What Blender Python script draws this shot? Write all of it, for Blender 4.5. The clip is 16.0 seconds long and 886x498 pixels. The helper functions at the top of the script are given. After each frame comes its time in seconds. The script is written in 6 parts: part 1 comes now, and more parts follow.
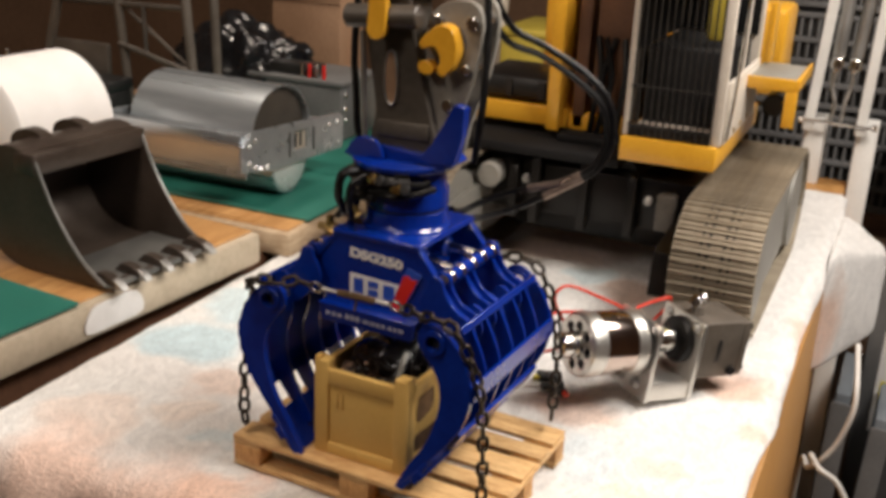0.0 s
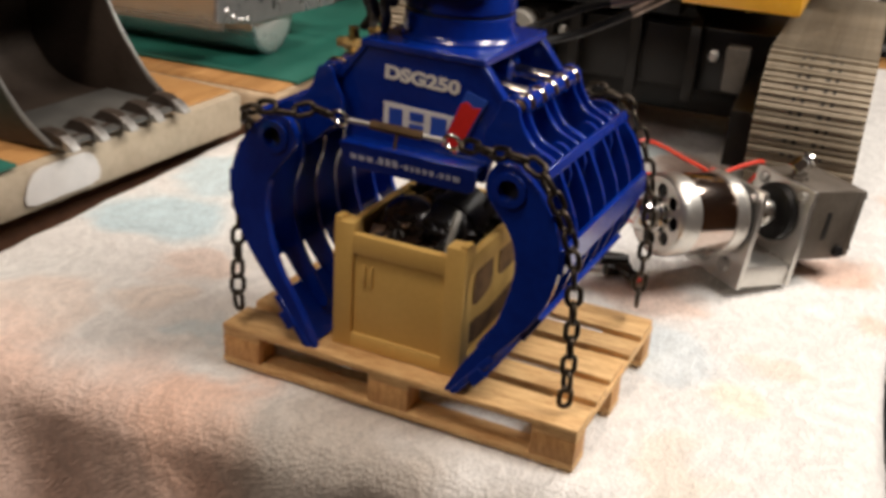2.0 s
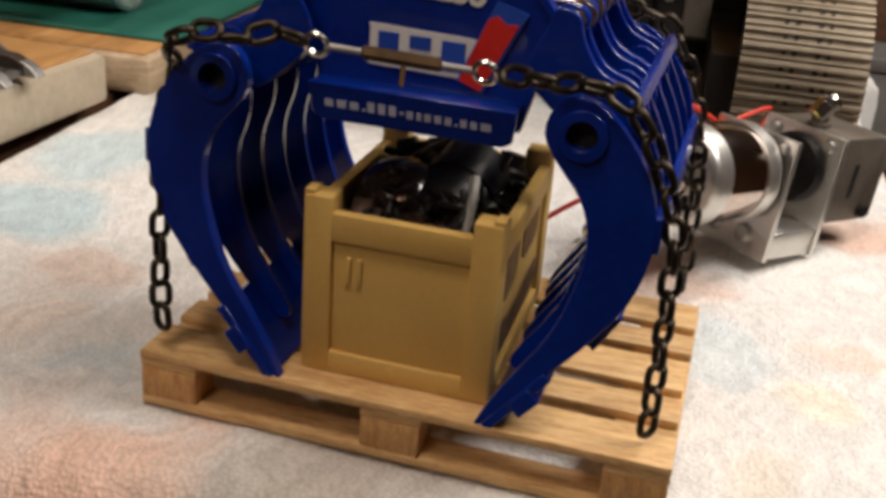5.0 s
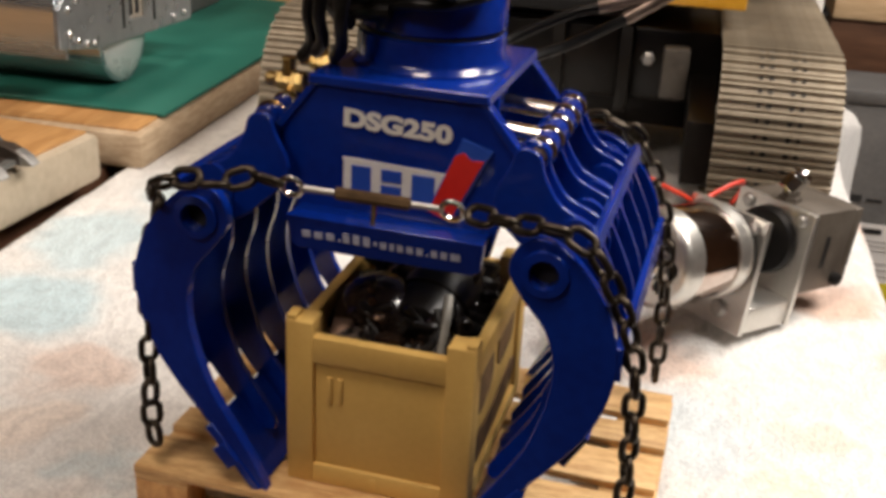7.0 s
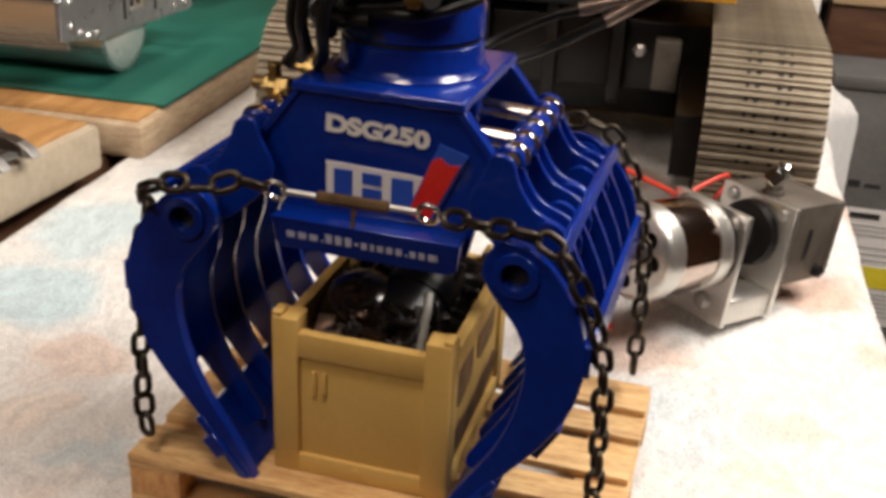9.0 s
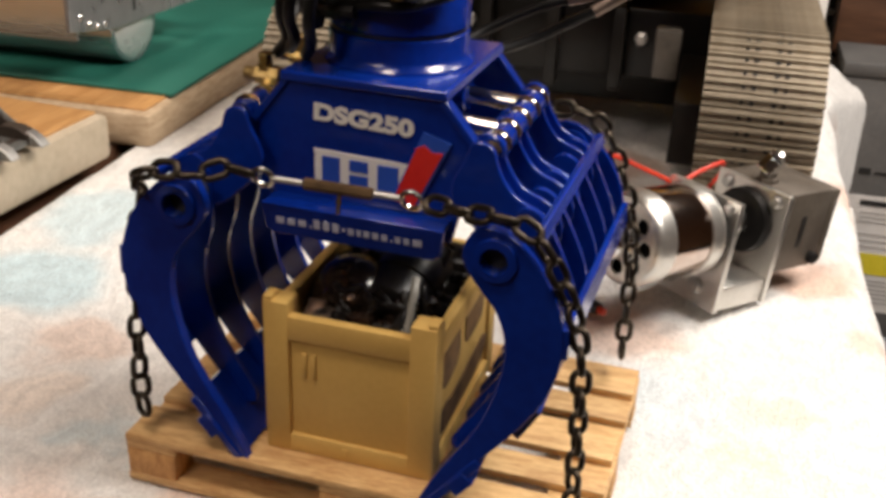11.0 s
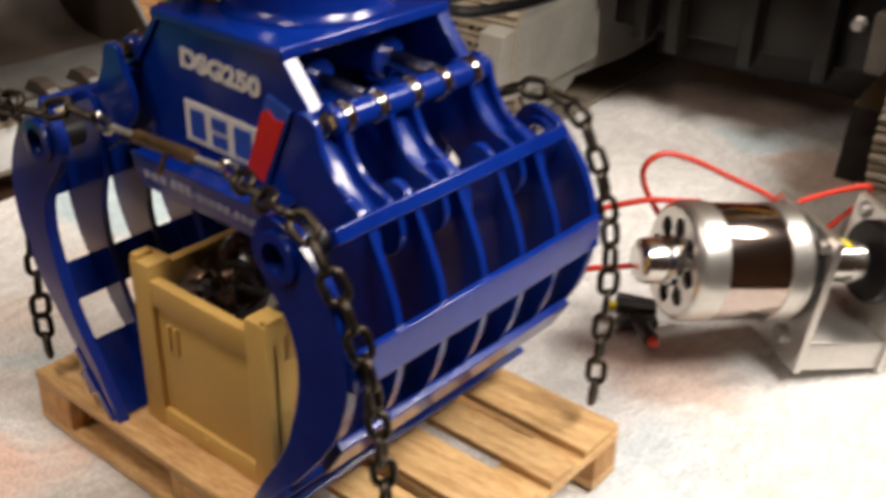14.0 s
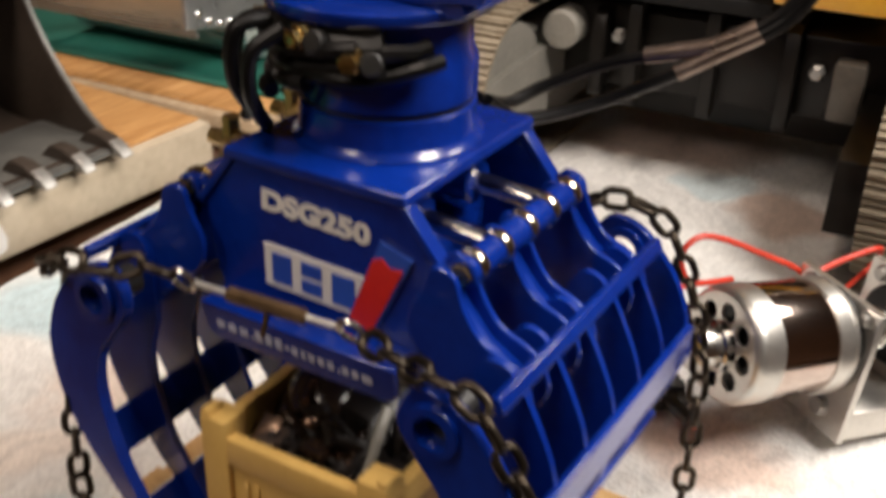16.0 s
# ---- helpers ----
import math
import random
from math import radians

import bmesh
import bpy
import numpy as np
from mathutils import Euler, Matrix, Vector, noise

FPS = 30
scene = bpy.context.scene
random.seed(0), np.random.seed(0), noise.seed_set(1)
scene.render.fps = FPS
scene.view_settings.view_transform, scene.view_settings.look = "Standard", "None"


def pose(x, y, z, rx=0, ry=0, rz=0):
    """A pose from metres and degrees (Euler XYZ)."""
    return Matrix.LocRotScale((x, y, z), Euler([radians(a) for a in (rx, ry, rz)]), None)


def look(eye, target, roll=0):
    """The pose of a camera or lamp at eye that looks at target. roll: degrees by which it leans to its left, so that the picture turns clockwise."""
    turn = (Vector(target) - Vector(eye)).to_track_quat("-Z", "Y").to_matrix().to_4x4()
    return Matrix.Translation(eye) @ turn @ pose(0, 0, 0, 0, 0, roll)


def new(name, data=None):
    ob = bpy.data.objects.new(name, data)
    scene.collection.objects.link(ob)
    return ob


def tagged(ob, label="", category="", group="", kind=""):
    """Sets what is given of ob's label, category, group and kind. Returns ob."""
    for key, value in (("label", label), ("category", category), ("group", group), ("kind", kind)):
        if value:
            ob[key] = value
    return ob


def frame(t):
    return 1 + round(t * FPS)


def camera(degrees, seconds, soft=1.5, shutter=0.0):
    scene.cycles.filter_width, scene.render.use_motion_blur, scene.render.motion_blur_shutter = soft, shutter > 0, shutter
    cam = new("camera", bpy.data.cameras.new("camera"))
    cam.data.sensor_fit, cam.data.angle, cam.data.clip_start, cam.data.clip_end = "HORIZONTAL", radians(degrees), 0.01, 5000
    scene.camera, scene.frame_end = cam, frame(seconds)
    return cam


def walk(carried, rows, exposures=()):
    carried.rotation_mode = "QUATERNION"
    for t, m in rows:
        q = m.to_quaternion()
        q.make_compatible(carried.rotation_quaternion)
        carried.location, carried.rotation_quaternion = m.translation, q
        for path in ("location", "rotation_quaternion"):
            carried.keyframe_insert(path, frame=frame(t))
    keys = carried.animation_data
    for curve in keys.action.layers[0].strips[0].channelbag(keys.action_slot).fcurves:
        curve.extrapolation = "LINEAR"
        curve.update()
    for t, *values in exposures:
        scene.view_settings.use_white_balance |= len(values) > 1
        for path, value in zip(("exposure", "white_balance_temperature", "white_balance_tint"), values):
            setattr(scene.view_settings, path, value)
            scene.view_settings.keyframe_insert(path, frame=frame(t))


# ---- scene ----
cam = camera(44.7, 16.0, soft=3.8, shutter=0.4)
PATH = [
    (0, (0.309, -0.427, 0.323), (-0.441, 1.295, -0.362), 2.6),
    (0.5, (0.295, -0.399, 0.301), (-0.463, 1.299, -0.434), 3.3),
    (1, (0.277, -0.369, 0.291), (-0.442, 1.34, -0.46), 3.4),
    (1.5, (0.258, -0.375, 0.266), (-0.468, 1.303, -0.545), 3.1),
    (2, (0.224, -0.33, 0.235), (-0.43, 1.376, -0.579), 3.8),
    (2.5, (0.171, -0.266, 0.196), (-0.317, 1.508, -0.588), 5.8),
    (3, (0.147, -0.25, 0.172), (-0.239, 1.532, -0.649), 6.8),
    (5.5, (0.138, -0.246, 0.191), (-0.223, 1.547, -0.618), 4.2),
    (6, (0.139, -0.244, 0.208), (-0.225, 1.552, -0.594), 3.8),
    (6.5, (0.139, -0.239, 0.219), (-0.225, 1.558, -0.581), 3.4),
    (7, (0.144, -0.245, 0.217), (-0.222, 1.551, -0.583), 3.0),
    (7.5, (0.144, -0.246, 0.216), (-0.226, 1.548, -0.587), 2.9),
    (8, (0.149, -0.248, 0.216), (-0.221, 1.541, -0.599), 3.1),
    (8.5, (0.148, -0.252, 0.221), (-0.224, 1.53, -0.609), 3.0),
    (9, (0.154, -0.251, 0.228), (-0.224, 1.525, -0.61), 2.9),
    (11.5, (0.166, -0.261, 0.231), (-0.257, 1.494, -0.63), 2.2),
    (12, (0.164, -0.266, 0.214), (-0.273, 1.483, -0.65), 2.2),
    (12.5, (0.168, -0.254, 0.209), (-0.291, 1.484, -0.669), 3.5),
    (13, (0.221, -0.217, 0.2), (-0.397, 1.459, -0.699), 3.1),
    (13.5, (0.238, -0.144, 0.195), (-0.766, 1.332, -0.707), 0.4),
    (14, (0.273, -0.146, 0.219), (-0.771, 1.276, -0.724), 1.3),
    (14.5, (0.315, -0.173, 0.253), (-0.721, 1.278, -0.653), -0.3),
    (15, (0.303, -0.193, 0.246), (-0.755, 1.249, -0.649), -0.0),
    (15.5, (0.27, -0.186, 0.231), (-0.731, 1.277, -0.696), 1.4),
    (16, (0.201, -0.156, 0.238), (-0.603, 1.425, -0.687), 1.5),
]
EXPOSURE = [(0, -0.07), (0.5, -0.08), (1, -0.09), (1.5, -0.12), (2, -0.24), (2.5, -0.24), (3, -0.27), (5.5, -0.36), (6, -0.38), (6.5, -0.22), (7, -0.08), (9, -0.06), (11.5, 0), (12, 0.05), (13, -0.03), (13.5, -0.36), (14, -0.07), (14.5, 0.03), (15, 0.06), (16, 0)]
walk(cam, [(t, look(eye, target, roll)) for t, eye, target, roll in PATH], EXPOSURE)

# ---- light: a workshop at night, lit by warm ceiling lamps ----
world = bpy.data.worlds.new("world")
scene.world = world
world.use_nodes = True
world.node_tree.nodes["Background"].inputs[0].default_value = (1.0, 0.82, 0.64, 1)
world.node_tree.nodes["Background"].inputs[1].default_value = 0.02


def area_lamp(name, at, to, size, watts, colour):
    data = bpy.data.lights.new(name, "AREA")
    data.shape, data.size, data.energy, data.color = "DISK", size, watts, colour
    ob = new(name, data)
    ob.matrix_world = look(at, to)
    return ob


area_lamp("bench_lamp", (0.68, 0.09, 0.84), (0.18, 0.17, 0), 0.32, 9.4, (1.0, 0.925, 0.855))
area_lamp("side_lamp", (0.62, 0.60, 0.86), (0.18, 0.15, 0), 0.32, 8.0, (1.0, 0.915, 0.84))
area_lamp("ceiling_lamp", (-0.02, -0.36, 1.42), (0, 0.05, 0), 0.34, 9.0, (1.0, 0.84, 0.72))
area_lamp("front_lamp", (-0.22, -0.72, 0.84), (0.05, 0.03, 0.05), 0.25, 2.9, (1.0, 0.85, 0.73))
# unseen spot added to brighten the side bench; its cone spares the machine
spot = bpy.data.lights.new("bench_fill_spot", "SPOT")
spot.energy, spot.color, spot.shadow_soft_size, spot.spot_size, spot.spot_blend = 21.0, (1.0, 0.86, 0.72), 0.12, radians(46), 0.6
new("bench_fill_spot", spot).matrix_world = look((-0.58, 0.46, 1.15), (-0.42, 0.42, 0))


# ---- materials ----
def rgb(c):
    return (c[0], c[1], c[2], 1)


def material(name, low, high, rough=0.5, metal=0.0, fine=400.0, broad=30.0, bump=0.1, depth=0.0004, coat=0.0, rough_var=0.12, stretch=(1, 1, 1), random_var=0.0):
    """Base colour between low and high by noise at two scales, with relief and uneven gloss."""
    m = bpy.data.materials.new(name)
    m.use_nodes = True
    nt = m.node_tree
    bsdf = nt.nodes["Principled BSDF"]
    link, node = nt.links.new, nt.nodes.new
    co = node("ShaderNodeTexCoord")
    mp = node("ShaderNodeMapping")
    mp.inputs["Scale"].default_value = stretch
    link(co.outputs["Object"], mp.inputs["Vector"])
    n1, n2 = node("ShaderNodeTexNoise"), node("ShaderNodeTexNoise")
    n1.inputs["Scale"].default_value, n1.inputs["Detail"].default_value = broad, 4
    n2.inputs["Scale"].default_value, n2.inputs["Detail"].default_value = fine, 3
    link(mp.outputs[0], n1.inputs["Vector"])
    link(mp.outputs[0], n2.inputs["Vector"])
    mix = node("ShaderNodeMath")
    mix.operation = "MULTIPLY_ADD"
    mix.inputs[1].default_value = 0.35
    link(n2.outputs[0], mix.inputs[0])
    half = node("ShaderNodeMath")
    half.operation = "MULTIPLY"
    half.inputs[1].default_value = 0.65
    link(n1.outputs[0], half.inputs[0])
    link(half.outputs[0], mix.inputs[2])
    ramp = node("ShaderNodeValToRGB")
    ramp.color_ramp.elements[0].position, ramp.color_ramp.elements[1].position = 0.34, 0.66
    ramp.color_ramp.elements[0].color, ramp.color_ramp.elements[1].color = rgb(low), rgb(high)
    link(mix.outputs[0], ramp.inputs[0])
    colour = ramp.outputs[0]
    if random_var:
        info, hsv, rng = node("ShaderNodeObjectInfo"), node("ShaderNodeHueSaturation"), node("ShaderNodeMapRange")
        rng.inputs["To Min"].default_value, rng.inputs["To Max"].default_value = 1 - random_var, 1 + random_var
        link(info.outputs["Random"], rng.inputs["Value"])
        link(rng.outputs[0], hsv.inputs["Value"])
        link(colour, hsv.inputs["Color"])
        colour = hsv.outputs[0]
    link(colour, bsdf.inputs["Base Color"])
    rr = node("ShaderNodeMapRange")
    rr.inputs["To Min"].default_value, rr.inputs["To Max"].default_value = max(rough - rough_var, 0.02), min(rough + rough_var, 1)
    link(n1.outputs[0], rr.inputs["Value"])
    link(rr.outputs[0], bsdf.inputs["Roughness"])
    bsdf.inputs["Metallic"].default_value = metal
    bsdf.inputs["Coat Weight"].default_value = coat
    bsdf.inputs["Coat Roughness"].default_value = 0.08
    if bump:
        bp = node("ShaderNodeBump")
        bp.inputs["Strength"].default_value, bp.inputs["Distance"].default_value = bump, depth
        link(mix.outputs[0], bp.inputs["Height"])
        link(bp.outputs[0], bsdf.inputs["Normal"])
    return m


def wood_material(name, low, high, along=(1, 12, 12), rough=0.55, scale=60.0, random_var=0.1):
    return material(name, low, high, rough, 0, scale * 4, scale, 0.25, 0.0003, 0, 0.1, along, random_var)


BLUE = material("blue_enamel", (0.0015, 0.0165, 0.185), (0.0025, 0.027, 0.265), 0.20, 0, 330, 40, 0.22, 0.0005, 0.30, 0.08)
BLUE_LIGHT = material("blue_print", (0.02, 0.07, 0.42), (0.03, 0.10, 0.50), 0.35, 0, 300, 40, 0.05)
WHITE_PRINT = material("white_print", (0.72, 0.70, 0.66), (0.82, 0.80, 0.77), 0.45, 0, 500, 60, 0.05)
RED_PRINT = material("red_print", (0.62, 0.02, 0.015), (0.74, 0.03, 0.02), 0.4, 0, 400, 60, 0.05)
CRATE_TAN = material("tan_plastic", (0.60, 0.375, 0.105), (0.68, 0.445, 0.135), 0.5, 0, 500, 30, 0.12, 0.0002)
DARK_SCRAP = material("dark_plastic_parts", (0.004, 0.0035, 0.0035), (0.012, 0.009, 0.008), 0.34, 0.1, 300, 50, 0.3)
SCRAP_METAL = material("scrap_metal", (0.10, 0.055, 0.035), (0.26, 0.17, 0.12), 0.25, 0.9, 300, 60, 0.2)
PALLET_WOOD = wood_material("pallet_pine", (0.44, 0.23, 0.080), (0.74, 0.49, 0.225), (2, 14, 14), 0.6, 40, 0.10)
PALLET_END = wood_material("pallet_block_pine", (0.36, 0.165, 0.05), (0.62, 0.35, 0.135), (14, 14, 3), 0.65, 40, 0.10)
BRONZE = material("burnished_chain_steel", (0.018, 0.014, 0.010), (0.07, 0.055, 0.04), 0.38, 0.85, 600, 120, 0.2)
BRASS = material("brass", (0.50, 0.34, 0.12), (0.66, 0.47, 0.2), 0.28, 1.0, 500, 60, 0.1)
COLLAR = material("bright_collar_brass", (0.70, 0.62, 0.46), (0.84, 0.78, 0.64), 0.16, 1.0, 500, 60, 0.05)
STEEL = material("bright_steel", (0.55, 0.54, 0.52), (0.72, 0.70, 0.67), 0.2, 1.0, 600, 40, 0.06)
ALU = material("brushed_aluminium", (0.55, 0.54, 0.51), (0.68, 0.66, 0.62), 0.34, 0.9, 500, 40, 0.08)
ALU_DULL = material("dull_aluminium", (0.34, 0.335, 0.32), (0.46, 0.45, 0.43), 0.42, 0.85, 500, 40, 0.1)
POLISHED = material("polished_motor_can", (0.46, 0.37, 0.33), (0.56, 0.47, 0.42), 0.13, 1.0, 500, 20, 0.02, rough_var=0.03)
PUMP_GREY = material("cast_grey_pump", (0.085, 0.070, 0.055), (0.135, 0.115, 0.094), 0.48, 0.3, 500, 60, 0.25)
BUCKET_STEEL = material("dark_bucket_steel", (0.040, 0.029, 0.022), (0.078, 0.059, 0.047), 0.36, 0.3, 350, 25, 0.2)
LIP_STEEL = material("scratched_lip_steel", (0.11, 0.11, 0.105), (0.20, 0.195, 0.18), 0.36, 0.5, 400, 40, 0.2)
DIM_STEEL = material("dim_grey_tube_paint", (0.085, 0.070, 0.056), (0.14, 0.118, 0.095), 0.5, 0.2, 350, 40, 0.12)
TRACK_STEEL = material("worn_track_steel", (0.21, 0.172, 0.122), (0.37, 0.315, 0.235), 0.48, 0.3, 400, 60, 0.2, random_var=0.12)
FRAME_GREY = material("grey_frame_paint", (0.21, 0.20, 0.175), (0.30, 0.285, 0.25), 0.5, 0.1, 350, 40, 0.12)
# dark undercarriage paint taken down to near black for the shade it stands in
UNDER_SHADED = material("shaded_undercarriage_paint", (0.0030, 0.0025, 0.0020), (0.0090, 0.0074, 0.0058), 0.38, 0.0, 350, 40, 0.15)
DARK_ARM = material("dark_grey_arm_paint", (0.055, 0.046, 0.038), (0.10, 0.086, 0.07), 0.4, 0.2, 350, 40, 0.12)
YELLOW = material("machine_yellow_paint", (0.68, 0.33, 0.02), (0.80, 0.42, 0.035), 0.35, 0, 350, 30, 0.06, 0.0003, 0.3)
HOSE = material("matt_black_hose", (0.004, 0.004, 0.004), (0.009, 0.008, 0.008), 0.42, 0, 400, 60, 0.15)
# near black that stands for shade inside the cab and under the house
INNER_SHADE = material("black_inner_shade", (0.004, 0.004, 0.004), (0.010, 0.009, 0.009), 0.7, 0, 300, 30, 0.1)
RUST_BROWN = material("rust_brown_primer", (0.075, 0.032, 0.014), (0.14, 0.062, 0.028), 0.6, 0, 300, 30, 0.15)
LINK_GREY = material("light_grey_link_paint", (0.20, 0.185, 0.16), (0.29, 0.27, 0.235), 0.42, 0.15, 350, 40, 0.12)
SLEEVE = material("dull_brown_metal_sleeve", (0.20, 0.15, 0.12), (0.34, 0.27, 0.23), 0.32, 0.8, 400, 80, 0.15)
BLACK = material("black_rubber", (0.008, 0.008, 0.008), (0.02, 0.019, 0.018), 0.42, 0, 400, 60, 0.15)
GRILLE = material("black_grille_metal", (0.016, 0.014, 0.012), (0.040, 0.035, 0.030), 0.5, 0.4, 400, 60, 0.1)
CAB_WHITE = material("cream_cab_paint", (0.62, 0.55, 0.46), (0.74, 0.67, 0.58), 0.4, 0, 350, 30, 0.06)
BROWN_GLOSS = material("glossy_dark_brown_plastic", (0.010, 0.006, 0.004), (0.030, 0.017, 0.011), 0.22, 0, 300, 40, 0.2, 0.0005, 0.5)
RED_WIRE = material("red_silicone_wire", (0.55, 0.03, 0.012), (0.68, 0.05, 0.02), 0.4, 0, 300, 60, 0.1)
YELLOW_TAPE = material("yellow_marking", (0.75, 0.62, 0.03), (0.85, 0.72, 0.06), 0.45, 0, 300, 60, 0.05)
BENCH_TOP = wood_material("varnished_bench_top", (0.36, 0.17, 0.055), (0.56, 0.31, 0.12), (10, 1.2, 10), 0.35, 14, 0.04)
BENCH_EDGE = material("worn_bench_edge", (0.38, 0.31, 0.22), (0.52, 0.44, 0.33), 0.6, 0, 200, 25, 0.25)
BENCH_END = material("end_grain_bench_edge", (0.36, 0.25, 0.15), (0.56, 0.43, 0.29), 0.6, 0, 300, 80, 0.3, stretch=(1, 1, 5))
GREEN_MAT = material("green_cutting_mat", (0.012, 0.115, 0.085), (0.020, 0.155, 0.115), 0.55, 0, 400, 20, 0.1)
LABEL_WHITE = material("white_paper_label", (0.70, 0.68, 0.66), (0.80, 0.78, 0.76), 0.7, 0, 300, 40, 0.08)
PAPER = material("white_paper_roll", (0.84, 0.82, 0.79), (0.90, 0.88, 0.86), 0.85, 0, 500, 40, 0.2)
TABLE_WOOD = wood_material("orange_table_wood", (0.42, 0.20, 0.055), (0.56, 0.30, 0.10), (8, 8, 1), 0.5, 14, 0.03)
ROLLER_ALU = material("roller_aluminium", (0.42, 0.46, 0.49), (0.56, 0.59, 0.61), 0.3, 0.8, 300, 30, 0.06, stretch=(0.2, 3, 3))
TURNED = material("turned_aluminium_disc", (0.74, 0.74, 0.72), (0.84, 0.84, 0.82), 0.3, 0.35, 300, 30, 0.06)
WALL_PAINT = material("brown_wall", (0.20, 0.115, 0.065), (0.29, 0.17, 0.10), 0.75, 0, 60, 4, 0.2, 0.002)
FLOOR_DARK = material("dark_floor", (0.05, 0.035, 0.025), (0.10, 0.07, 0.05), 0.6, 0, 60, 4, 0.2, 0.002)
CEILING = material("ceiling_paint", (0.55, 0.5, 0.43), (0.65, 0.6, 0.52), 0.8, 0, 60, 4, 0.2, 0.002)
DARK_WOOD = wood_material("dark_cabinet_wood", (0.07, 0.03, 0.016), (0.13, 0.06, 0.03), (1, 8, 8), 0.5, 14, 0.05)
GREY_BOX = material("grey_plastic_case", (0.10, 0.10, 0.10), (0.15, 0.148, 0.145), 0.55, 0, 300, 20, 0.12)
BAG_BLACK = material("glossy_black_bag", (0.005, 0.005, 0.006), (0.012, 0.012, 0.013), 0.2, 0, 60, 14, 0.15, 0.003)
WHITE_PAINT = material("white_rack_paint", (0.70, 0.68, 0.64), (0.80, 0.78, 0.74), 0.35, 0, 300, 30, 0.06)
CARD_BROWN = material("brown_cardboard", (0.26, 0.15, 0.085), (0.36, 0.22, 0.13), 0.75, 0, 300, 12, 0.15)
PALE_WOOD = wood_material("pale_pine", (0.46, 0.31, 0.17), (0.62, 0.45, 0.27), (1, 8, 8), 0.6, 14, 0.05)
YELLOW_BIN = material("yellow_plastic_bin", (0.52, 0.40, 0.05), (0.64, 0.50, 0.09), 0.45, 0, 300, 20, 0.08)
WHITE_CABLE = material("white_cable", (0.62, 0.6, 0.56), (0.72, 0.7, 0.66), 0.45, 0, 300, 40, 0.05)
PRINT_GREY = material("small_grey_print", (0.36, 0.35, 0.34), (0.44, 0.43, 0.42), 0.7, 0, 300, 40, 0.0)
SLATE = material("slate_grey_paint", (0.13, 0.15, 0.17), (0.19, 0.21, 0.23), 0.5, 0, 300, 20, 0.1)
BLACK_INK = material("printed_black", (0.015, 0.015, 0.015), (0.03, 0.03, 0.03), 0.6, 0, 300, 40, 0.0)


# weak specular keeps the hoses and the painted-in shade black
for rubber in (HOSE, INNER_SHADE, UNDER_SHADED):
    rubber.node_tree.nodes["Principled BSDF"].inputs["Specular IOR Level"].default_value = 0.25


